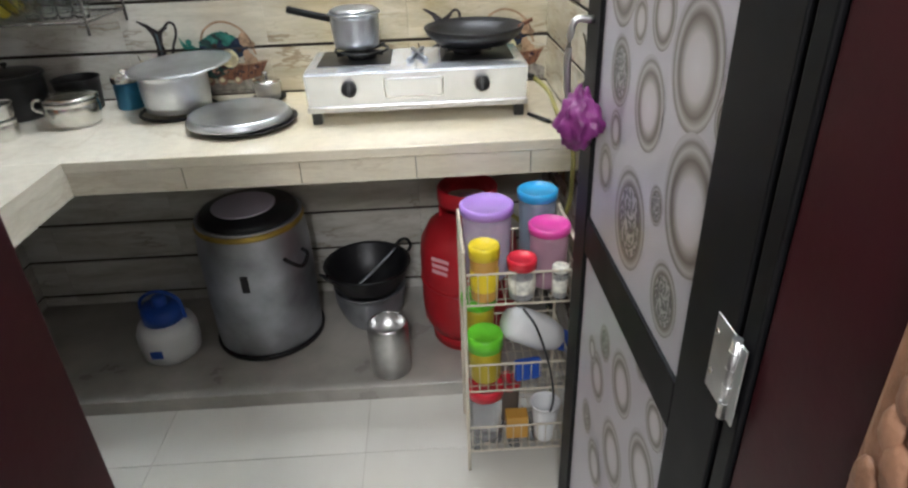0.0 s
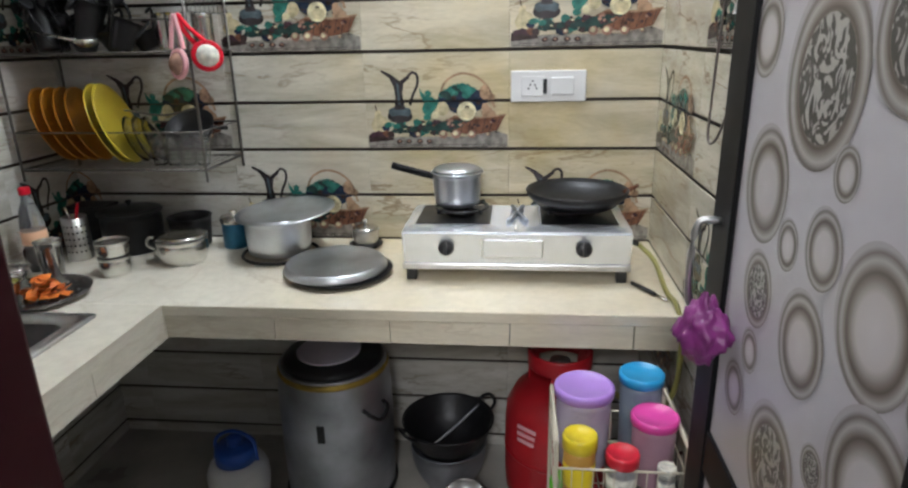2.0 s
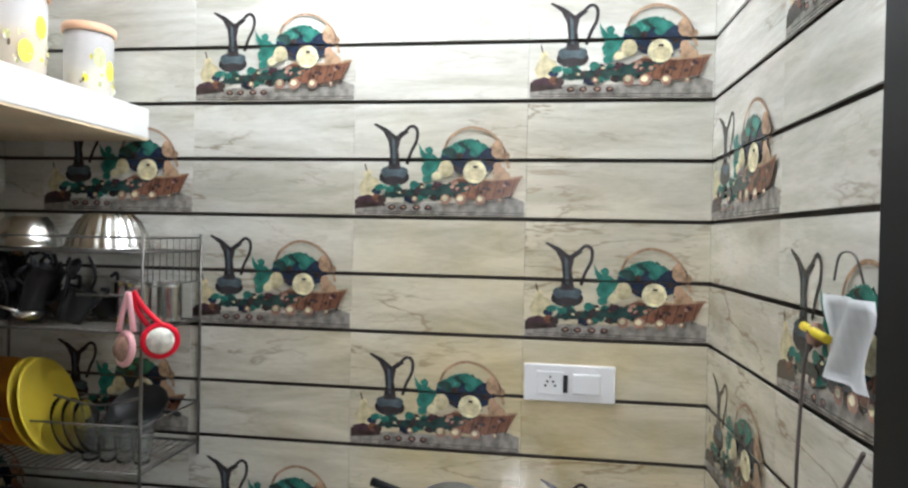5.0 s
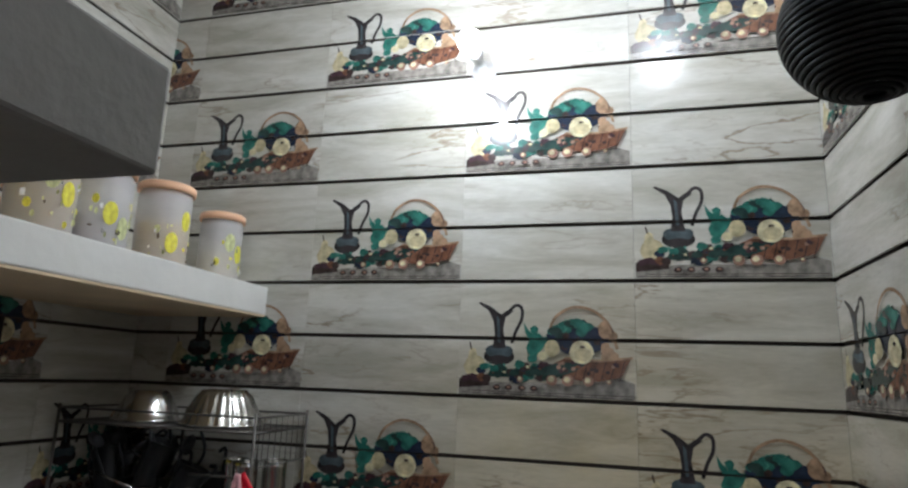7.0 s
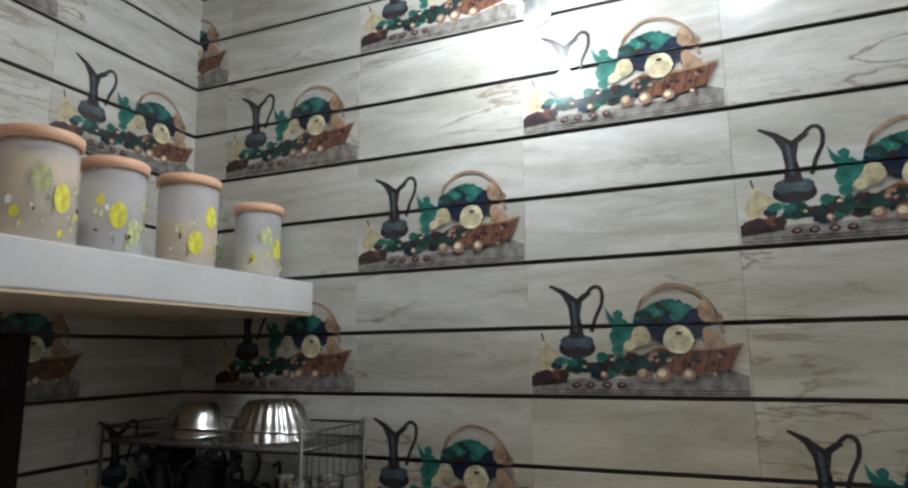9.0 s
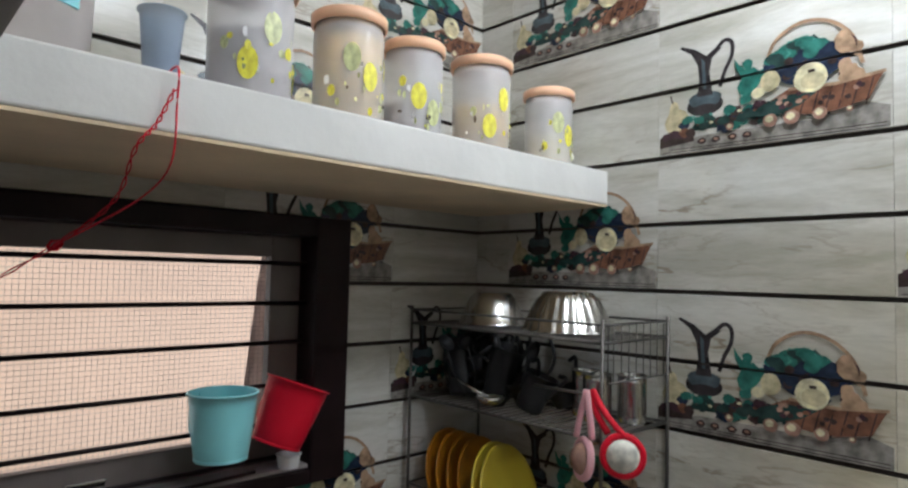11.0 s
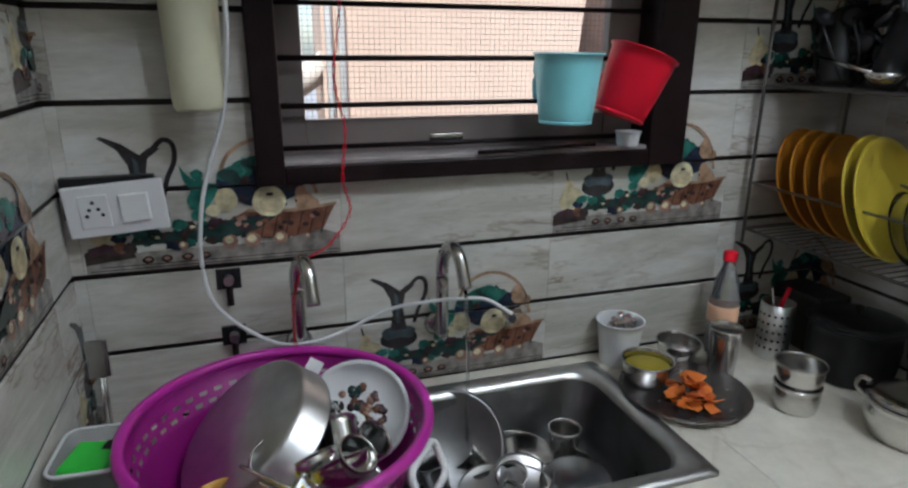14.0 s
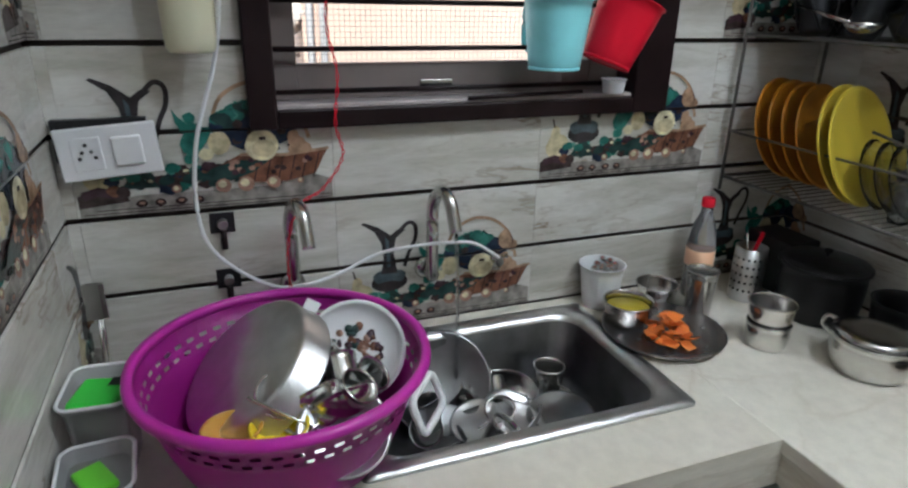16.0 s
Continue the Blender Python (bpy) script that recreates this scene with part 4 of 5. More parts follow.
part("handle", tube([(.13, .0, .036), (.17, .02, .05)], .006), "p_basket", tawa)
tg = empty("gas_lighter", (-.085, -.44, TOP), "black and steel gas lighter lying on the worktop", "lighter", rz=-60)
part("barrel", tube([(-.06, 0, .008), (.03, 0, .008)], .006), "blackplastic", tg)
part("tip", tube([(.03, 0, .008), (.075, 0, .008)], .004), "steel", tg)

# ---- pots along the north worktop ----
th = empty("tray_lid", (-.925, -.335, TOP), "round grey aluminium lid lying on a dark plate", "lid")
part("under_plate", lathe([(0, 0), (.12, 0), (.148, .012), (.152, .016), (.148, .016), (.12, .004), (0, .004)], 48), "iron", th)
tl = part("lid", lathe([(.150, .018), (.158, .018), (.158, .024), (.150, .036), (.146, .040), (.138, .036), (.05, .033), (0, .034)], 48), "alu", th)
tl.matrix_basis = pose(-.010, 0, .001) @ Matrix.Diagonal((.93, .93, 1, 1))
big = empty("cooking_pot", (-1.16, -.17, TOP), "deep aluminium cooking pot with a tilted dish on top", "pot")
part("trivet", tube(ring_pts(.115, .006, 32), .005, 6, closed=True), "iron", big)
part("body", shell(.095, .099, .117, .002, .010, .012, .003), "alu", big)
dish = part("dish", lathe([(0, .0), (.108, .0), (.134, .010), (.150, .013), (.151, .016), (.132, .014), (.106, .004), (0, .005)], 48), "alu", big)
dish.matrix_basis = pose(.03, 0, .128, 3, -3)
hnd = vessel("handi_pot", (-1.44, -.245, TOP), "steel serving pot with side handle and bright rim", .066, .074, .075, "steel", .006)
part("cover", lathe([(.076, .078), (.079, .080), (.06, .088), (.03, .084), (0, .084)], 36), "steel", hnd)
part("handle", tube(curve_pts([(-.072, 0, .03), (-.105, -.01, .05), (-.10, -.01, .075), (-.072, 0, .07)], 6), .005), "steel", hnd)
st = vessel("steel_tiffin", (-1.585, -.365, TOP), "stacked small steel container with open top", .040, .042, .055, "steel", .003)
part("upper_tin", shell(.040, .046, .045, .0015, .003, .056, .002), "steel", st)
M["bluetin"] = mat("blue_enamel", (.03, .16, .28), .3, .3, var=.3, scale=20)
bj = jar("steel_lid_jar", (-1.335, -.10, TOP), .040, .085, "bluetin", "steel", "blue patterned jar with a steel lid", None, 0, .02, 1.0)
part("knob", lathe([(.006, .105), (.012, .115), (.012, .12), (0, .123)], 16), "steel", bj)
cupc = empty("creamer", (-.905, -.085, TOP), "tiny steel pot with lid on a dark saucer", "pot")
part("saucer", lathe([(0, 0), (.04, 0), (.052, .008), (.055, .012), (.04, .004), (0, .003)], 32), "iron", cupc)
part("body", shell(.035, .040, .055, .0015, .003, .004, .003), "steel_brushed", cupc)
knob_lid(cupc, .040, .059)
# two pots and a box fill the shadow below the rack; black is shade
dk = empty("shade_filler_pot", (-1.66, -.14, TOP), "pot in the shaded corner, shade put into its black colour", "cooker")
part("body", shell(.085, .09, .13, .002, .008, 0, .004), "iron", dk)
knob_lid(dk, .09, .132, "iron")
dk2 = vessel("shade_black_pot", (-1.49, -.09, TOP), "pot behind the steel pots, coloured black for the shade", .06, .068, .10, "iron")
tin = thing_mesh("dark_box", box(-.07, .07, -.05, .05, 0, .14, .006), "iron", (-1.82, -.10, TOP), "filler box in the worktop corner, coloured dark for the shade", "box")

bot = empty("water_bottle", (-1.835, -.345, TOP), "clear plastic bottle with red cap and dark drink", "bottle")
part("body", lathe([(0, .002), (.030, .002), (.033, .01), (.033, .05), (.030, .07), (.033, .09), (.033, .14), (.026, .185), (.014, .215), (.013, .24), (0, .24)], 28), "clear", bot)
part("drink", lathe([(0, .005), (.029, .006), (.031, .05), (.028, .07), (0, .08)], 24), "spice", bot)
part("label_band", lathe([(.0335, .085), (.0345, .086), (.0345, .125), (.0335, .126)], 28), "peach", bot)
part("cap", lathe([(.0155, .232), (.0155, .25), (.013, .253), (0, .253)], 20), "hotred", bot)
vessel("steel_tumbler", (-1.742, -.415, TOP), "plain stainless steel drinking tumbler", .028, .034, .115, "steel", category="tumbler")
hold = empty("cutlery_holder", (-1.785, -.235, TOP), "perforated steel cutlery holder with a red handle inside", "holder")
bm = lathe([(0, 0), (.036, 0), (.037, .003), (.037, .135), (.034, .136), (.034, .005), (0, .004)], 32)
part("body", bm, "steel_brushed", hold)
for i in range(6):
    for k in range(5):
        d_ = part("perforation", lathe([(0, 0), (.0035, 0), (.0035, .0006), (0, .0008)], 8), "iron", hold)
        d_.matrix_basis = pose(.0365 * math.cos(-1.9 + i * .35), .0365 * math.sin(-1.9 + i * .35), .03 + .02 * k) @ pose(0, 0, 0, 0, 90, 0)
        d_.matrix_basis = pose(0, 0, 0, 0, 0, math.degrees(-1.9 + i * .35)) @ pose(.0369, 0, .03 + .02 * k, 0, 90)
part("red_handle", tube([(0, 0, .1), (.015, .01, .175)], .005), "hotred", hold)
part("spoon", tube([(0, 0, .08), (-.014, -.01, .165)], .003), "steel", hold)

pl = empty("dinner_plate", (-1.69, -.55, TOP), "dark steel plate holding peelings beside the sink", "plate")
part("plate", lathe([(0, 0), (.10, 0), (.128, .012), (.132, .018), (.128, .018), (.10, .004), (0, .004)], 44), "darksteel", pl)
ob_ = vessel("steel_bowl", (-1.757, -.597, TOP + .005), "steel bowl with yellow oil on the plate", .038, .054, .055, "steel", .004, category="bowl")
part("oil", lathe([(0, .038), (.047, .038), (.047, .040), (0, .040)], 28), "oil", ob_)
rp = random.Random(8)
for i in range(42):
    bm = bmesh.new()
    n_ = 7
    pts = [(.022 * rp.uniform(.6, 1.2) * math.cos(2 * math.pi * k / n_), .016 * rp.uniform(.5, 1.3) * math.sin(2 * math.pi * k / n_), .006 * rp.uniform(-1, 1)) for k in range(n_)]
    bm.faces.new([bm.verts.new(p) for p in pts])
    bmesh.ops.solidify(bm, geom=bm.faces[:], thickness=.002)
    a, q = rp.uniform(0, 6.28), rp.uniform(0, .055)
    thing_mesh("orange_peel", bm, "orange", (-1.668 + q * math.cos(a), -.552 + q * .8 * math.sin(a), TOP + .012 + .050 * (1 - q / .055) * rp.uniform(.5, 1)), "piece of bright orange peel on the plate", "peel", rp.uniform(0, 360), rp.uniform(-35, 35), rp.uniform(-35, 35), "peelings on the plate")
vessel("steel_bowl", (-1.832, -.462, TOP), "small stainless steel bowl beside the plate", .034, .048, .05, "steel", .004, category="bowl")
mg = vessel("white_tub", (-1.866, -.60, TOP), "white plastic tub filled with a metal scourer", .040, .052, .105, "whiteplastic", category="tub")
bm = bmesh.new()
rs = random.Random(4)
for i in range(34):
    a, q = rs.uniform(0, 6.28), .036 * rs.random() ** .5
    s = bmesh.new()
    bmesh.ops.create_icosphere(s, subdivisions=1, radius=rs.uniform(.006, .011))
    join(bm, s, pose(q * math.cos(a), q * math.sin(a), .092 + rs.uniform(-.006, .014)))
part("scourer", bm, "steel", mg)

# ---- sink ----
sx0, sx1, sy0_, sy1_ = SINK
sink = empty("kitchen_sink", ((sx0 + sx1) / 2, (sy0_ + sy1_) / 2, TOP), "stainless steel sink set in the worktop, full of dishes", "sink")
hx_, hy_ = (sx1 - sx0) / 2, (sy1_ - sy0_) / 2


bm = bmesh.new()
levels = [rrect(hx_, hy_, .012, .001), rrect(hx_, hy_, .012, .006), rrect(hx_ - .018, hy_ - .018, .03, .009), rrect(hx_ - .035, hy_ - .035, .05, .007), rrect(hx_ - .042, hy_ - .042, .055, -.006),
          rrect(hx_ - .055, hy_ - .055, .06, -.13), rrect(hx_ - .075, hy_ - .075, .05, -.158), rrect(.03, .03, .029, -.163)]
rings = [[bm.verts.new(p) for p in lv] for lv in levels]
for p, q in zip(rings, rings[1:]):
    for i in range(len(p)):
        j = (i + 1) % len(p)
        bm.faces.new((p[i], p[j], q[j], q[i])).smooth = True
bm.faces.new(rings[-1])
bmesh.ops.recalc_face_normals(bm, faces=bm.faces)
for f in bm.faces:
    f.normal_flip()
# rim keeps plain steel; below it the recess's shade is painted in
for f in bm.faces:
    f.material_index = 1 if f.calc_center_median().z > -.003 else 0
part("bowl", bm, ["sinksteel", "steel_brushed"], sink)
part("drain", lathe([(0, -.161), (.034, -.161), (.036, -.158), (.028, -.159), (0, -.162)], 24), "steel", sink)
rk = random.Random(21)
SBASE = TOP - .162


def dishes(n, cx, cy, rx, ry, z0, z1, group, seed, key="steel"):
    rr = random.Random(seed)
    for i in range(n):
        a, q = rr.uniform(0, 6.28), rr.random() ** .5
        x, y, z = cx + rx * q * math.cos(a), cy + ry * q * math.sin(a), rr.uniform(z0, z1)
        kind = rr.choice(["bowl", "plate", "tumbler", "spoon", "bowl", "tumbler"])
        tilt = (rr.uniform(-55, 55), rr.uniform(-55, 55), rr.uniform(0, 360))
        if kind == "bowl":
            r = rr.uniform(.032, .05)
            o = part("steel_bowl", shell(r * .7, r, r * .8, .0014, .002, 0, .004, 24), key)
            tagged(o, "used stainless steel bowl in the heap of dishes", "bowl", group)
        elif kind == "plate":
            r = rr.uniform(.05, .07)
            o = part("small_plate", lathe([(0, 0), (r * .75, 0), (r, .010), (r + .002, .013), (r * .95, .012), (r * .74, .003), (0, .003)], 28), "steel_brushed")
            tagged(o, "small flat steel plate among the dishes", "plate", group)
        elif kind == "tumbler":
            o = part("steel_cup", shell(.024, .029, .065, .0014, .002, 0, 0, 24), key)
            tagged(o, "small steel cup lying among the dishes", "cup", group)
        else:
            bm = tube([(-.08, 0, 0), (.02, 0, .006), (.05, 0, .002)], .0028, 6)
            s = bmesh.new()
            bmesh.ops.create_uvsphere(s, u_segments=12, v_segments=8, radius=1)
            join(bm, smooth(s), pose(.068, 0, .002) @ Matrix.Diagonal((.024, .016, .005, 1)))
            o = part("spoon", bm, key)
            tagged(o, "stainless steel spoon among the used dishes", "spoon", group)
        o.matrix_basis = pose(x, y, z, *tilt)


dishes(9, -1.69, -.93, .10, .16, TOP - .150, TOP - .125, "dishes in the sink", 3, "steel")
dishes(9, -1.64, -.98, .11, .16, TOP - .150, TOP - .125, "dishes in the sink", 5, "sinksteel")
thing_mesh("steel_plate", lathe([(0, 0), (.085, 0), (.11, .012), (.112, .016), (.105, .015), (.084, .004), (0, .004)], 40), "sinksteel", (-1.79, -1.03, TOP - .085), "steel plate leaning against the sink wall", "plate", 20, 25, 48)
vessel("steel_pan", (-1.735, -.905, TOP - .145), "wide steel bowl standing in the sink", .055, .072, .055, "steel", .006, category="bowl")
vessel("steel_tumbler", (-1.742, -.795, TOP - .150), "steel tumbler standing in the sink", .027, .033, .09, "steel", category="tumbler")
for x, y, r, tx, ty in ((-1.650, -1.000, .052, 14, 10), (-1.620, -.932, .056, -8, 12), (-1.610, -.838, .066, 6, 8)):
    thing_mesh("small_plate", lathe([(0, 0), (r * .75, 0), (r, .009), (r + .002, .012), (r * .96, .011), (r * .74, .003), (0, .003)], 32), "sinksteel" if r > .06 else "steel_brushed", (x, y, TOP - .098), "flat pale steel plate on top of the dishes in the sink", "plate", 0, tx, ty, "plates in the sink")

# ---- magenta basket with dishes ----
tubx, tuby = -1.583, -1.358
bk = empty("plastic_basket", (tubx, tuby, TOP + .008), "round magenta perforated plastic basket full of dishes", "basket")
bm = bmesh.new()
R0, R1, HB, NS = .155, .214, .165, 96
lv = [0, .02, .055, .061, .067, .077, .083, .093, .099, .109, .115, .125, .131, .150, HB]
rings = []
for z in lv:
    r = R0 + (R1 - R0) * (z / HB) ** .8
    rings.append([bm.verts.new((r * math.cos(2 * math.pi * i / NS), r * math.sin(2 * math.pi * i / NS), z)) for i in range(NS)])
for k, (p, q) in enumerate(zip(rings, rings[1:])):
    for i in range(NS):
        hole = k in (9, 11) and i % 2 == (k // 2) % 2
        if not hole:
            bm.faces.new((p[i], p[(i + 1) % NS], q[(i + 1) % NS], q[i]))
bm.faces.new(rings[0][::-1])
bmesh.ops.solidify(bm, geom=bm.faces[:], thickness=.0028)
part("body", smooth(bm), "magenta", bk)
part("rim", lathe([(R1 - .004, HB - .012), (R1 + .008, HB - .014), (R1 + .011, HB - .006), (R1 + .009, HB + .002), (R1, HB + .004), (R1 - .005, HB)], 72), "magenta", bk)


def aimed(place, normal, spin=0):
    q = Vector(normal).to_track_quat("Z", "Y").to_matrix().to_4x4()
    return pose(*place) @ q @ pose(0, 0, 0, 0, 0, spin)


dishes(13, tubx + .045, tuby + .05, .075, .085, TOP + .07, TOP + .11, "dishes in the basket", 9)
tlid = thing_mesh("steel_pan", lathe([(0, 0), (.110, 0), (.118, .005), (.125, .046), (.131, .048), (.131, .045), (.128, .043), (.123, .003), (.114, -.003), (0, -.003)], 56), "steel_brushed", (0, 0, 0), "large shallow steel pan leaning in the magenta basket", "pan")
tlid.matrix_basis = aimed((-1.622, -1.416, TOP + .138), (-.13, .62, -.79))
cl = empty("patterned_bowl", (-1.655, -1.222, TOP + .115), "white bowl with brown flower pattern inside", "bowl")
part("bowl", shell(.048, .080, .026, .002, .006, 0, .008), "whiteplastic", cl)
rq = random.Random(31)
for q in range(44):
    a, d = rq.uniform(0, 6.28), .052 * rq.random() ** .6
    part("pattern", lathe([(0, .0022), (.008, .0022), (.008, .0028), (0, .003)], 7), rq.choice(["p_nut", "p_dgreen", "p_berry", "p_basket"]), cl).matrix_basis = pose(d * .85 * math.cos(a), d * .85 * math.sin(a), .0018, 0, 0, rq.uniform(0, 360)) @ Matrix.Diagonal((rq.uniform(.6, 1.6), rq.uniform(.4, 1.2), 1, 1))
cl.matrix_basis = aimed((-1.645, -1.235, TOP + .112), (.70, -.22, .68))
sp_ = thing_mesh("plastic_spatula", box(-.013, .013, -.05, .05, -.002, .002, .001), "whiteplastic", (0, 0, 0), "flat white plastic spatula end among the dishes", "spatula")
sp_.matrix_basis = aimed((-1.695, -1.318, TOP + .150), (.75, -.1, .65), -30)
rp_ = vessel("round_pot", (-1.650, -1.300, TOP + .07), "rounded steel pot upright in the basket", .036, .034, .085, "steel", .014)
rp_.rotation_euler = (radians(12), radians(18), 0)
for j, (x, y, z) in enumerate(((-1.525, -1.350, TOP + .095), (-1.520, -1.312, TOP + .092))):
    o = thing_mesh("small_bowl", shell(.022, .032, .014, .0014, .002, 0, .003, 28), "steel_brushed", (0, 0, 0), "small round steel bowl lying in the basket", "bowl")
    o.matrix_basis = aimed((x, y, z), (.62, .05 + .1 * j, .75))
for i, (dx, dy, c) in enumerate(((.112, -.085, "amber"), (.128, -.022, "yellow"))):
    vessel("plastic_bowl", (tubx + dx - .03, tuby + dy, TOP + .082), "small %s plastic bowl in the basket" % ("orange" if i == 0 else "yellow"), .03, .04, .03, c, category="bowl")
for a_ in (52, 232):
    bh = part("handle", tube(rrect(.042, .028, .014, 0, 5), .0058, 8, closed=True), "whiteplastic", bk, "cream plastic loop handle")
    bh.matrix_basis = pose(0, 0, 0, 0, 0, a_) @ pose(R1 + .020, 0, HB - .040, 0, 68, 0) @ pose(0, 0, 0, 0, 0, 90)
    for q in (-.03, .03):
        rv = part("rivet", lathe([(0, 0), (.005, 0), (.004, .003), (0, .004)], 12), "steel", bk)
        rv.matrix_basis = pose(0, 0, 0, 0, 0, a_) @ pose(R1 - .006, q, HB - .022, 0, 90, 0)

# tray in the corner
for i, (x, y, z, lab) in enumerate(((-1.635, -1.622, TOP + .125, "clear plastic food box with a green packet on top"), (-1.505, -1.618, TOP + .075, "clear greenish plastic box on the worktop"))):
    fb = empty("food_box", (x, y, TOP), lab, "box", rz=-4 + 8 * i)
    hz = z - TOP
    bm = bmesh.new()
    lv = [rrect(.045, .036, .015, 0), rrect(.054, .043, .018, hz), rrect(.059, .047, .02, hz + .002), rrect(.059, .047, .02, hz + .010), rrect(.055, .043, .018, hz + .010), rrect(.050, .039, .016, hz - .010)]
    rr_ = [[bm.verts.new(p) for p in l_] for l_ in lv]
    for p, q in zip(rr_, rr_[1:]):
        for k in range(len(p)):
            bm.faces.new((p[k], p[(k + 1) % len(p)], q[(k + 1) % len(q)], q[k])).smooth = True
    bm.faces.new(rr_[0][::-1]), bm.faces.new(rr_[-1])
    part("body", bm, "greybox", fb)
    part("rim", tube(rrect(.059, .047, .02, hz + .010), .0028, 6, closed=True), "whiteplastic", fb)
gp = empty("green_packet", (-1.63, -1.622, TOP + .1155), "bright green square packet with a dark corner", "packet", rz=-15)
part("packet", box(-.036, .036, -.034, .034, 0, .014, .005), "neon", gp)
part("dark_print", box(-.034, -.012, .008, .03, .0141, .0149), "iron", gp)
thing_mesh("green_scrubber", box(-.03, .03, -.02, .02, 0, .012, .004), "green", (-1.50, -1.62, TOP + .0655), "small green scrubber in the clear box", "scrubber", 30)

# ---- taps, valves, filter, hose ----
for i, (y, zt) in enumerate(((-1.02, 1.215), (-1.305, 1.225))):
    tp = empty("tap", (WX, y, 1.03), "chrome swan-neck tap fixed on the tiled wall", "tap", "taps above the sink")
    part("flange", lathe([(0, 0), (.026, 0), (.026, .004), (.018, .010), (.012, .012), (0, .012)], 24), "steel", tp).rotation_euler = (0, radians(90), 0)
    part("valve_body", tube([(.01, 0, 0), (.05, 0, 0)], .014, 16), "steel", tp)
    part("neck", tube(curve_pts([(.045, 0, -.01), (.045, 0, .10), (.05, .0, .16), (.07, .01, .19), (.10, .018, .175), (.125, .022, .12)], 8), .0128, 14), "steel", tp)
    part("handle", tube([(.03, 0, .02), (.035, .0, .045)], .009), "steel", tp)
sc = empty("stop_cock", (WX, -.86, 1.035), "small chrome stop cock on the tiled wall", "tap")
part("body", tube([(.0, 0, 0), (.04, 0, 0)], .010, 14), "steel", sc)
part("handle", tube([(.035, -.02, .012), (.035, .02, .012)], .006), "steel", sc)
for y, z in ((-1.425, 1.175), (-1.425, 1.06)):
    pz = empty("pipe_plug", (WX, y, z), "dark square pipe outlet with a steel plug", "plug")
    part("plate", box(0, .004, -.022, .022, -.02, .02, .001), "iron", pz)
    part("plug", tube([(.0, 0, 0), (.022, 0, 0)], .009, 14), "steel_brushed", pz)
    part("pipe", tube([(.008, 0, -.01), (.012, .0, -.05)], .006, 8), "darkwood", pz)
fl = empty("water_filter", (WX + .065, -1.44, 1.49), "long cream plastic water filter housing on the wall", "filter")
part("housing", lathe([(0, 0), (.034, 0), (.038, .006), (.040, .02), (.047, .26), (.047, .275)], 36), "cream", fl)
part("cap", lathe([(.047, .262), (.055, .264), (.057, .275), (.057, .298), (.052, .302), (.052, .312), (.048, .316), (0, .318)], 36), "cream", fl)
part("bracket", box(-.065, -.04, -.03, .03, .28, .36, .003), "whiteplastic", fl)
thing_mesh("water_hose", tube(curve_pts([(-1.84, -1.385, 1.78), (-1.80, -1.386, 1.76), (-1.79, -1.385, 1.68), (-1.82, -1.388, 1.60), (-1.865, -1.406, 1.48), (-1.865, -1.451, 1.343), (-1.865, -1.464, 1.22), (-1.865, -1.442, 1.134), (-1.86, -1.357, 1.062), (-1.855, -1.289, 1.053), (-1.86, -1.22, 1.066), (-1.865, -1.138, 1.096), (-1.845, -1.066, 1.112), (-1.845, -.992, 1.111), (-1.865, -.927, 1.093), (-1.875, -.865, 1.05)], 8), .0038), "whiteplastic", (0, 0, 0), "thin white plastic hose hanging from the filter", "hose")
thing_mesh("water_stream", tube(curve_pts([(-1.795, -.998, 1.148), (-1.785, -.996, 1.05), (-1.783, -.995, .95), (-1.783, -.995, .79)], 6), .0035, 8), "glass", (0, 0, 0), "thin stream of water falling from the tap into the sink", "water")
for x, y, lean in ((-1.885, -1.650, .012), (-1.862, -1.655, -.01)):
    sp = empty("turner", (x, y, TOP), "thin steel turner standing in the worktop corner", "spatula")
    part("stem", tube([(0, 0, 0), (lean, .004, .13)], .0028), "steel", sp)
    part("blade", box(lean - .004, lean + .004, -.014, .016, .13, .20, .0015), "steel", sp)


def switch(place, rz, w, h, label, tilt=0, indian=True):
    e = empty("switch_board", place, label, "switch", rz=rz)
    e.matrix_basis = pose(*place, 0, 0, rz) @ pose(0, 0, 0, 0, tilt, 0)
    part("plate", box(-w / 2, w / 2, -.012, 0, -h / 2, h / 2, .003), "whiteplastic", e)
    a = part("socket", box(-w * .36, -w * .06, -.0145, -.011, -h * .32, h * .32, .002), "whiteplastic", e)
    for u, v in ((0, .016), (-.012, -.006), (.012, -.006), (-.007, .004), (.007, .004)):
        c = part("pin_hole", lathe([(0, 0), (.0032, 0), (.0032, .0005), (0, .0006)], 10), "iron", a)
        c.matrix_basis = pose(-w * .21 + u, -.0146, v, 90)
    s = part("rocker", box(w * .04, w * .34, -.018, -.011, -h * .28, h * .28, .003), "whiteplastic", e)
    return e


sw = switch((-.332, -.001, 1.392), 0, .225, .092, "white switch board with socket on the tiled wall")
part("black_rocker", box(-.016, -.004, -.019, -.012, -.022, .022, .002), "iron", sw)
switch((WX + .018, -1.59, 1.327), 90, .155, .088, "white switch board hanging tilted on the wall", -4)
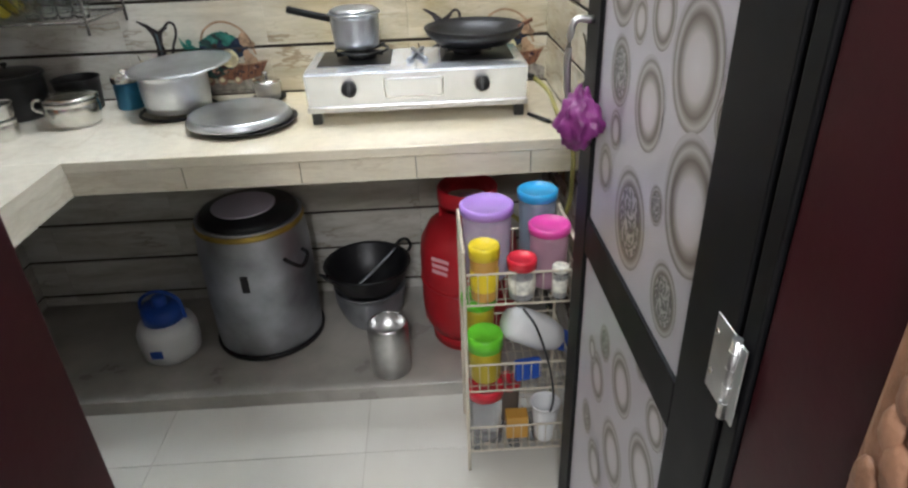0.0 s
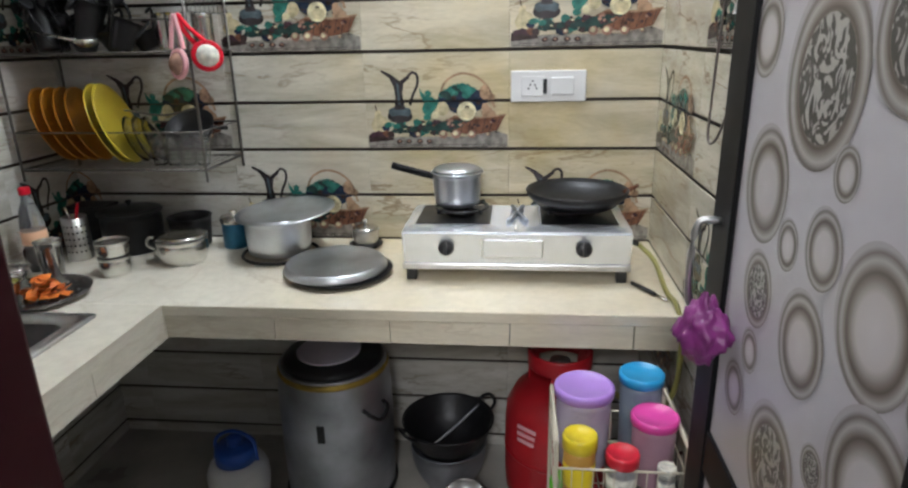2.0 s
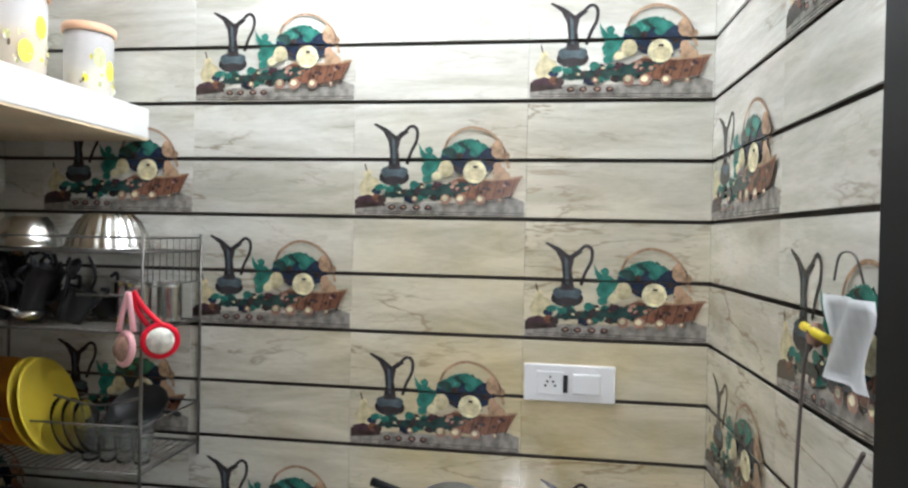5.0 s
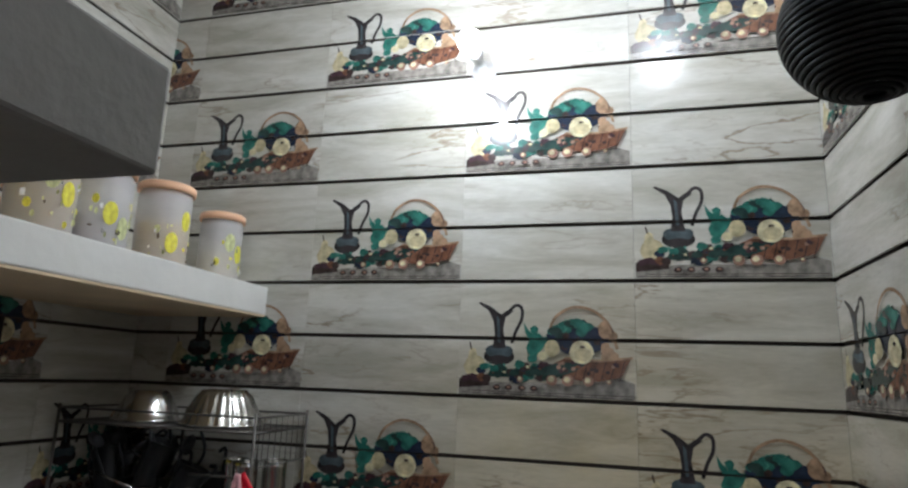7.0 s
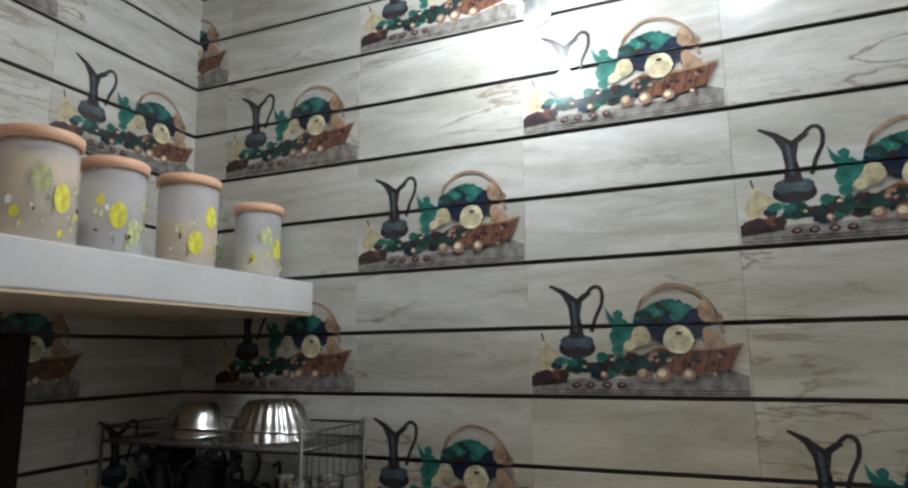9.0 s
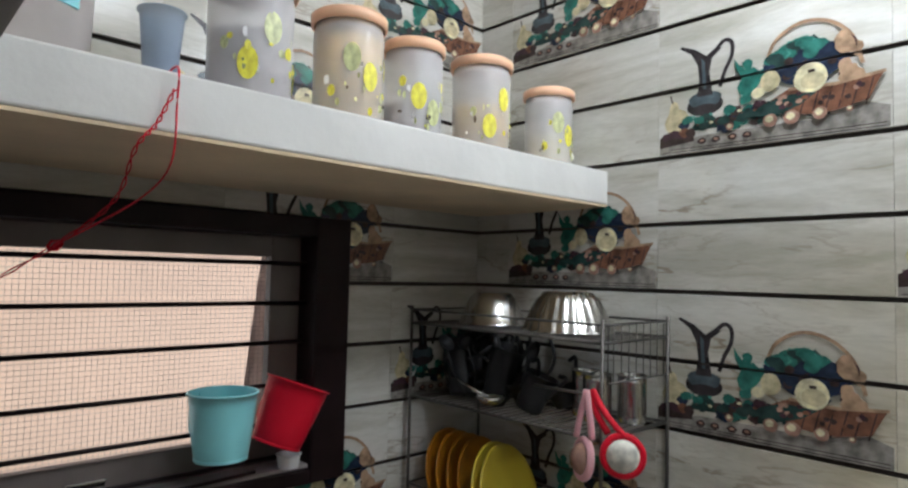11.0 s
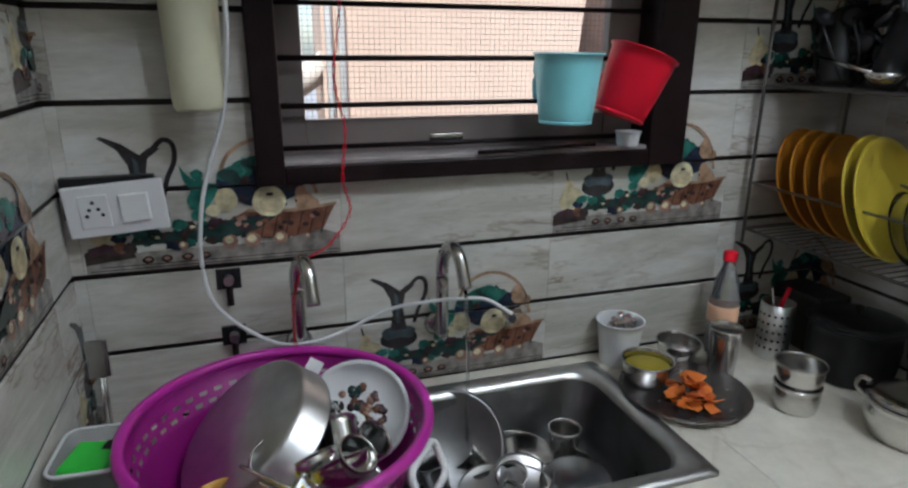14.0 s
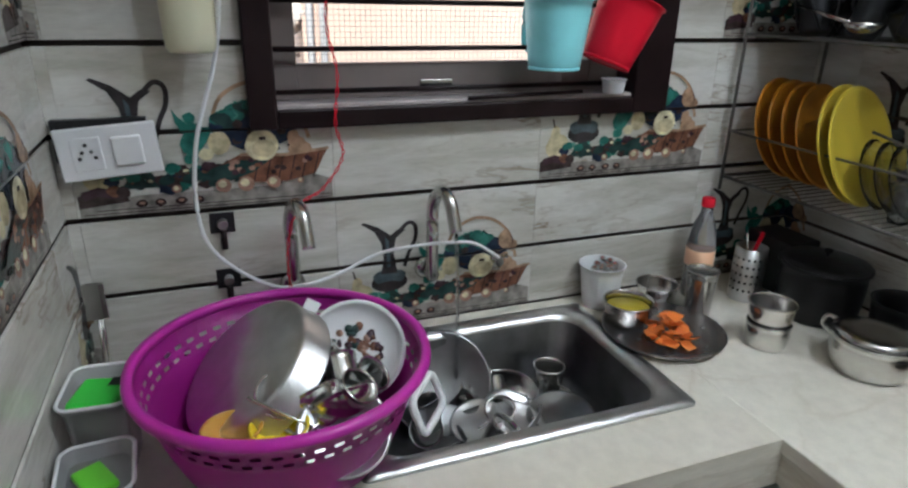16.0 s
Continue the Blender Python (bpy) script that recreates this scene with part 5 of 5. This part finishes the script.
thing_mesh("switch_box", box(-.072, .072, -.018, .0, -.035, .035), "iron", (WX, -1.60, 1.345), "dark recess box behind the loose switch board", "box", 90)

# ---- mugs on the window bars ----
for key, place, lab, rot in (("cyan", (-1.868, -.768, 1.452), "pale cyan plastic mug hanging on the window bar", (0, 0, 20)), ("hotred", (-1.862, -.652, 1.462), "bright red plastic mug hung tilted on the bar", (-20, 6, 10))):
    m_ = empty("plastic_mug", place, lab, "mug")
    part("body", shell(.052, .066, .130, .0018, .004, 0, .001), key, m_)
    part("base_ring", lathe([(.046, -.002), (.052, -.002), (.052, .004), (.046, .004)], 30), key, m_)
    part("handle", tube(curve_pts([(-.060, 0, .12), (-.085, 0, .115), (-.085, 0, .04), (-.056, 0, .03)], 6), .0055), key, m_)
    m_.matrix_basis = pose(*place, *rot)
thing_mesh("white_cup", shell(.022, .026, .030, .002, .002), "whiteplastic", (-1.90, -.60, 1.394), "small white cup on the window sill", "cup")
thing_mesh("knife", tube([(0, -.14, 0), (0, .12, .006)], .004), "darkwood", (-1.895, -.80, 1.394), "thin brown handled knife on the window sill", "knife")
def twisted(ctrl, r, gap):
    """Two thin strands wound about one another along a line."""
    pts, b = curve_pts(ctrl, 14), bmesh.new()
    for ph in (0, math.pi):
        tube([p + Vector((gap * .3 * math.cos(i * .75 + ph), gap * math.cos(i * .75 + ph), gap * math.sin(i * .75 + ph))) for i, p in enumerate(pts)], r, 5, b)
    return b


thing_mesh("red_thread", twisted([(-1.474, -1.024, 2.06), (-1.474, -1.045, 2.01), (-1.474, -1.069, 1.974), (-1.58, -1.063, 1.915), (-1.72, -1.102, 1.855), (-1.885, -1.205, 1.75), (-1.89, -1.20, 1.66), (-1.895, -1.215, 1.54), (-1.89, -1.20, 1.45), (-1.875, -1.21, 1.36), (-1.87, -1.20, 1.30), (-1.87, -1.24, 1.24), (-1.86, -1.29, 1.21), (-1.853, -1.315, 1.13), (-1.853, -1.315, 1.03)], .0011, .0022), "hotred", (0, 0, 0), "thin twisted red cord hanging from shelf to tap", "cord")
thing_mesh("red_thread", tube(curve_pts([(-1.55, -1.015, 2.093), (-1.474, -1.022, 2.089), (-1.472, -1.022, 2.04), (-1.472, -1.026, 1.962), (-1.56, -1.03, 1.925), (-1.64, -1.07, 1.885), (-1.72, -1.102, 1.856)], 8), .0014, 6), "hotred", (0, 0, 0), "loop of thin red cord over the shelf edge", "cord")
bm = bmesh.new()
for q in range(5):
    tube([Vector((-1.72, -1.102, 1.855)) + Vector(((q - 2) * .002, .010 * math.cos(k + q), .009 * math.sin(k * 1.3 + q))) for k in range(7)], .0013, 5, bm)
thing_mesh("cord_knot", bm, "hotred", (0, 0, 0), "small tangled knot of red thread on the cord", "cord")
thing_mesh("stick", tube([(-1.545, -1.05, 2.0895), (-1.52, -.962, 2.0895)], .0035), "darkwood", (0, 0, 0), "short dark stick lying on the shelf edge", "stick")

# ---- corner utensil rack ----
UX0, UX1, UY0, UY1 = -1.895, -1.32, -.262, -.008
ur = empty("utensil_rack", (0, 0, 0), "steel wire utensil rack with four tiers in the corner", "rack")
for x, y in ((UX0, UY0), (UX1, UY0), (UX1, UY1), (UX0, UY1)):
    part("post", tube([(x, y, 1.15), (x, y, 1.745)], .004), "wire", ur)
for z, rail in ((1.70, .035), (1.515, .0), (1.185, .11)):
    t_ = part("tier", tube([(UX0, UY0, z), (UX1, UY0, z), (UX1, UY1, z), (UX0, UY1, z)], .0038, 6, closed=True), "wire", ur)
    n_ = 26
    for i in range(n_):
        x = UX0 + (UX1 - UX0) * (i + .5) / n_
        part("wire", tube([(x, UY0, z), (x, UY1, z)], .0015, 5), "wire", t_)
    if rail:
        part("rail", tube([(UX0, UY0, z + rail), (UX1, UY0, z + rail), (UX1, UY1, z + rail), (UX0, UY1, z + rail)], .003, 6, closed=True), "wire", t_)
side = part("side_grid", tube([(UX1, UY0 + .02, 1.62), (UX1, UY1, 1.62), (UX1, UY1, 1.735), (UX1, UY0 + .02, 1.735)], .0025, 6, closed=True), "wire", ur)
for i in range(8):
    y = UY0 + .04 + i * .028
    part("wire", tube([(UX1, y, 1.62), (UX1, y, 1.735)], .0012, 5), "wire", side)
part("hang_rail", tube([(UX1 - .16, UY0 - .008, 1.60), (UX1, UY0 - .008, 1.60)], .003), "wire", ur)
part("glass_guard", tube(curve_pts([(UX1 - .22, UY0, 1.36), (UX1 - .1, UY0 - .01, 1.345), (UX1, UY0, 1.365)], 6), .003), "wire", ur)
for x, r, h, fl_, lab in ((-1.50, .098, .088, 24, "fluted steel basin upside down on the top tier"), (-1.735, .082, .078, 0, "round steel bowl upside down on the top tier")):
    b = lathe([(r + .006, 0), (r + .006, .004), (r, .006), (r * .93, h * .35), (r * .72, h * .8), (r * .55, h), (0, h)], 96, fl_, .025)
    thing_mesh("steel_basin", b, "steel", (x, -.13, 1.705), lab, "basin")
rd = random.Random(14)
for i in range(10):
    o = vessel("dark_pan", (-1.86 + .036 * i, -.07 - .055 * (i % 3), 1.522), "dark blackened cooking utensil on the second tier", .030, .042, .05 + .045 * (i % 3) * (1 if i < 6 else .4), "iron", category="pan")
    o.rotation_euler = (radians(rd.uniform(-25, 25)), radians(rd.uniform(-30, 30)), 0)
    part("handle", tube(curve_pts([(.035, 0, .04), (.05, .02, .10), (.03, .02, .17 if i < 7 else .10)], 5), .005), "iron", o)
for i in range(7):
    pts = [(rd.uniform(-.04, .04), rd.uniform(-.05, .05), .03 + .028 * k) for k in range(6)]
    c_ = thing_mesh("coiled_flex", tube(curve_pts(pts, 6), .0045, 6), "iron", (-1.84 + .026 * i, -.13, 1.52), "tangled black flex bundled on the second tier", "cable", group="tangled cables on the rack")
for i in range(16):
    x0, y0 = rd.uniform(-1.87, -1.60), rd.uniform(-.22, -.06)
    pts = [(x0, y0, 1.528), (x0 + rd.uniform(-.03, .03), y0 - .02, 1.58), (x0 + rd.uniform(-.07, .07), y0 - .03, rd.uniform(1.60, 1.67))]
    sp = empty("serving_spoon", (0, 0, 0), "dull dark steel serving spoon in the bundle on the rack", "spoon", "spoons on the rack")
    part("stem", tube(curve_pts(pts, 5), .0032, 6), "iron", sp)
    part("bowl", lathe([(0, 0), (.016, .002), (.024, .010), (.022, .010), (.014, .004), (0, .003)], 16), "iron", sp).matrix_basis = pose(*pts[-1], rd.uniform(40, 120), rd.uniform(-40, 40), rd.uniform(0, 360))
lad = empty("steel_ladle", (-1.70, -.24, 1.53), "steel ladle lying on the second tier", "ladle")
part("scoop", lathe([(0, 0), (.02, .003), (.034, .016), (.036, .022), (.033, .017), (.018, .006), (0, .004)], 24), "steel", lad).location = (.07, 0, 0)
part("handle", tube([(.04, 0, .02), (-.12, .03, .05)], .004), "steel", lad)
for i, (x, y) in enumerate(((-1.405, -.15), (-1.352, -.10), (-1.455, -.12))):
    vessel("steel_mug", (x, y, 1.522), "straight steel mug on the second tier", .030, .031, .10, "steel", category="mug")
for i, k in enumerate(("pastelpink", "hotred")):
    s_ = empty("tea_strainer", (-1.335 + .004 * i, -.290 + .012 * i, 1.612), ("pale pink" if i == 0 else "red") + " plastic tea strainer hanging on the rack", "strainer")
    ex, ez = ((-.002, -.128), (.072, -.108))[i]
    for q in (-1, 1):
        part("handle", tube(curve_pts([(0, 0, 0), (ex * .3 + q * .010, -.003, ez * .35), (ex * .8 + q * .018, -.004, ez * .70)], 6), .0065), k, s_)
    rg = part("ring", tube(ring_pts(.034, 0, 28), .008, 8, closed=True), k, s_)
    rg.matrix_basis = pose(ex, -.006, ez, 84, 0, -32 + 64 * i)
    part("net", lathe([(0, .024), (.018, .020), (.028, .010), (.033, 0)], 24), "pale" if i else "p_nut", rg)
for i in range(6):
    k, x = ("plate_o", -1.858 + .038 * i) if i < 4 else ("plate_y", -1.652 + .026 * (i - 4))
    r = .118 if i < 4 else .124
    p_ = part("plate", lathe([(0, 0), (r * .68, 0), (r * .92, .012), (r, .016), (r * .98, .019), (r * .9, .015), (r * .66, .004), (0, .004)], 44), k)
    tagged(p_, ("orange yellow" if i < 4 else "lemon yellow") + " melamine plate standing in the rack", "plate", "plates in the rack")
    p_.matrix_basis = pose(x, -.15 - (.04 if i > 3 else 0), 1.19 + r * .95, 0, 72, 12)
for i in range(3):
    p_ = part("glass_plate", lathe([(0, 0), (.05, 0), (.07, .01), (.072, .012), (.068, .012), (.048, .003), (0, .003)], 32), "glass")
    tagged(p_, "clear glass plate standing in the rack", "plate", "glass plates in the rack")
    p_.matrix_basis = pose(-1.575 + .03 * i, -.19, 1.262, 0, 70, 15)
for i in range(7):
    vessel("glass_cup", (-1.49 + .045 * (i % 4) , -.20 + .07 * (i // 4), 1.19), "small clear drinking glass on the lower tier", .019, .026, .075, "glass", category="glass")
dp = empty("black_pan", (-1.45, -.09, 1.285), "dark pan at the back of the lower tier", "pan")
part("pan", lathe([(0, 0), (.06, 0), (.075, .03), (.077, .03), (.062, -.003), (0, -.003)], 32), "iron", dp)
part("handle", tube([(.07, 0, .02), (.13, -.02, .035)], .006), "iron", dp)
dp.matrix_basis = pose(-1.44, -.08, 1.27, 35, 0, 0)

# ---- shelf load ----
M["lemonprint"] = mat("printed_lemon", (.86, .74, .08), .4, var=.3, scale=60)
M["leafprint"] = mat("printed_leaf", (.52, .55, .28), .4, var=.4, scale=60)
M["greygrain"] = mat("mixed_grey_snacks", (.46, .43, .45), .8, var=.4, bump=.4, scale=45)
M["gold"] = mat("golden_grain", (.78, .54, .18), .8, var=.3, bump=.4, scale=50)
M["oilgrain"] = mat("pale_yellow_grain", (.70, .62, .38), .9, bump=.4, bscale=120)
M["jarbody"] = mat("frosted_pale_jar", (.92, .90, .92), .3, alpha=.46, var=.06, scale=20)
def flat_disc(r, n):
    """A thin printed spot lying in its own plane."""
    b = bmesh.new()
    bmesh.ops.create_cone(b, cap_ends=True, segments=n, radius1=r, radius2=r, depth=.0005)
    return b


for i, (y, f, fh, kk) in enumerate(((-.085, "oilgrain", .45, 0), (-.325, "gold", .55, 1), (-.52, "greygrain", .4, 2), (-.675, "gold", .85, 1), (-.865, "greygrain", .6, 2))):
    h = (.178, .192, .178, .188, .192)[i]
    r = (.060, .066, .060, .066, .070)[i]
    j_ = jar("shelf_jar", (-1.60, y, 2.0855), r, h, "jarbody", "peach", "frosted storage jar with peach lid and fruit print", f, fh, .02, .95)
    rj = random.Random(70 + i)
    for q in range(16):
        a = radians(rj.uniform(-75, 60))
        spot = part("print_spot", flat_disc(.008, 9), rj.choice(["leafprint", "lemonprint", "whiteplastic", "spice", "leafprint"]), j_)
        spot.matrix_basis = pose(0, 0, 0, 0, 0, math.degrees(a)) @ pose(r * .975 + .0002, 0, h * rj.uniform(.12, .62), rj.uniform(-50, 50), 90) @ Matrix.Diagonal((rj.uniform(.3, 1.1), rj.uniform(.25, .8), 1, 1))
    for q in range(5):
        a = radians(-60 + 32 * q)
        rr = r * .975
        pr = part("fruit_print", flat_disc(.021, 16), ("lemonprint", "leafprint", "lemonprint", "lemonprint", "leafprint")[(q + i) % 5], j_)
        pr.matrix_basis = pose(0, 0, 0, 0, 0, math.degrees(a)) @ pose(rr - .0005, 0, h * (.3 + .16 * ((q * 2 + i) % 3)), 0, 90) @ Matrix.Diagonal((1.25 if q % 3 else .5, .75 if q % 3 else .35, 1, 1))
wc = empty("white_container", (-1.62, -1.19, 2.0855), "big translucent white container with a coloured sticker", "container")
part("body", lathe([(0, 0), (.085, 0), (.095, .01), (.10, .16), (.098, .17), (0, .17)], 36), "frost", wc)
part("lid", lathe([(.1, .165), (.105, .167), (.105, .185), (0, .19)], 36), "whiteplastic", wc)
st_ = part("sticker", box(.094, .0985, -.02, .02, .07, .105, .001), "cyan", wc)
st_.rotation_euler = (0, 0, radians(30))
gl_ = vessel("glass_jar", (-1.55, -1.02, 2.0855), "small clear glass with blue tint on the shelf", .022, .030, .10, "bluebody", category="glass")

# ---- hanging things on the east wall ----
# a light plastic pouch, simplified to one opaque white sheet
wt = empty("plastic_pouch", (-.004, -.735, 1.63), "pale plastic pouch, built as a white sheet, hung on the tiled wall", "paper")
bm = bmesh.new()
n_ = 8
g = [[bm.verts.new((-.012 - .006 * math.sin(i * 1.1 + k * .7), -.06 + .12 * i / n_, -.06 + .115 * k / n_)) for i in range(n_ + 1)] for k in range(n_ + 1)]
for k in range(n_):
    for i in range(n_):
        bm.faces.new((g[k][i], g[k][i + 1], g[k + 1][i + 1], g[k + 1][i]))
bmesh.ops.solidify(bm, geom=bm.faces[:], thickness=.0012)
part("sheet", smooth(bm), "whiteplastic", wt)
part("wire_hook", tube(curve_pts([(-.012, -.04, .075), (-.014, -.02, .11), (-.014, .02, .11), (-.012, .04, .075)], 6), .0016), "wire", wt)
yc = empty("yellow_clip", (-.012, -.635, 1.622), "yellow plastic clip on a nail with brown cord", "clip")
part("bar", tube([(-.006, -.05, .0), (-.006, .03, .008)], .007), "yellow", yc)
part("knot", lathe([(0, -.02), (.012, -.012), (.014, .004), (.006, .016), (0, .018)], 16), "p_nut", yc)
thing_mesh("rope", tube(curve_pts([(-.015, -.62, 1.62), (-.015, -.60, 1.55), (-.015, -.585, 1.40), (-.018, -.60, 1.32), (-.018, -.66, 1.335), (-.018, -.73, 1.42), (-.018, -.79, 1.50)], 8), .003), "sash", (0, 0, 0), "looped grey-green cord hanging on the wall", "cord")

# ---- hanging basket, bulb, corner loft ----
hb = empty("hanging_basket", (-.09, -.585, 2.425), "round black woven basket hanging from the ceiling", "basket")
bm = bmesh.new()
for k in range(30):
    a = radians(-80 + 5.1 * k)
    tube([(.125 * math.cos(a) * math.cos(2 * math.pi * i / 36), .125 * math.cos(a) * math.sin(2 * math.pi * i / 36), .125 * math.sin(a)) for i in range(36)], .0056, 5, bm, True)
part("weave", bm, "black", hb)
part("lining", lathe([(0, -.121), (.05, -.11), (.09, -.08), (.118, -.02), (.118, .03), (.10, .068), (.097, .06), (.11, 0), (.08, -.075), (0, -.112)], 32), "black", hb)
part("cord", tube([(0, 0, .11), (0, 0, CEIL - 2.42)], .003), "iron", hb)
part("contents", lathe([(0, .0), (.06, .0), (.075, .03), (.05, .06), (0, .07)], 20), "oil", hb)

M["glow"] = mat("bulb_glow", (1, .97, .93), .4, emit=40)
bu = empty("bulb", (-.852, 0, 2.706), "round lit lamp in a white holder on the wall", "lamp")
part("holder", lathe([(0, 0), (.035, 0), (.035, .008), (.014, .014), (.014, .10), (.020, .105), (.020, .14), (.0, .14)], 24), "whiteplastic", bu).rotation_euler = (radians(90), 0, 0)
bl = part("globe", lathe([(.012, .138), (.018, .146), (.029, .165), (.032, .182), (.026, .198), (.012, .208), (0, .21)], 28), "glow", bu)
bl.rotation_euler = (radians(90), 0, 0)
bl.visible_shadow = False

# ---- floor and wall tiles ----
def floor_tiles():
    bm = box(.001, .609, .001, .609, FLOOR - .004, FLOOR, .0008)
    me = bpy.data.meshes.new("floor_tile")
    bm.to_mesh(me)
    bm.free()
    me.materials.append(M["floor"])
    for i in range(-4, 4):
        for j in range(-8, 1):
            t = new("floor_tile", me)
            t.location = (-.63 + .61 * i, -.80 + .61 * j, 0)
            t.parent = floor


floor_tiles()
ROWS = range(-3, 8)
tile_wall(wall_n, (0, .004, 0), 0, WX, 0, lambda r: 0, lambda r, k: (r + k) % 2 == 1 and r >= 0, ROWS)
tile_wall(wall_w, (WX - .004, 0, 0), 90, SY, 0, lambda r: -.31 if r < 4 else 0.0, lambda r, k: (r + k) % 2 == 0 and r >= 0, ROWS, [(WIN[0] + .01, WIN[1] - .01, WIN[2] + .01, WIN[3] - .01)])
tile_wall(wall_e, (.004, 0, 0), -90, 0, 1.68, lambda r: 0, lambda r, k: (r + k) % 2 == 1, ROWS)
tile_wall(wall_s, (0, SY - .004, 0), 180, 0, -WX, lambda r: 0, lambda r, k: (r + k) % 2 == 0, ROWS, [(-DOOR[1], -DOOR[0], DOOR[2], DOOR[3])])
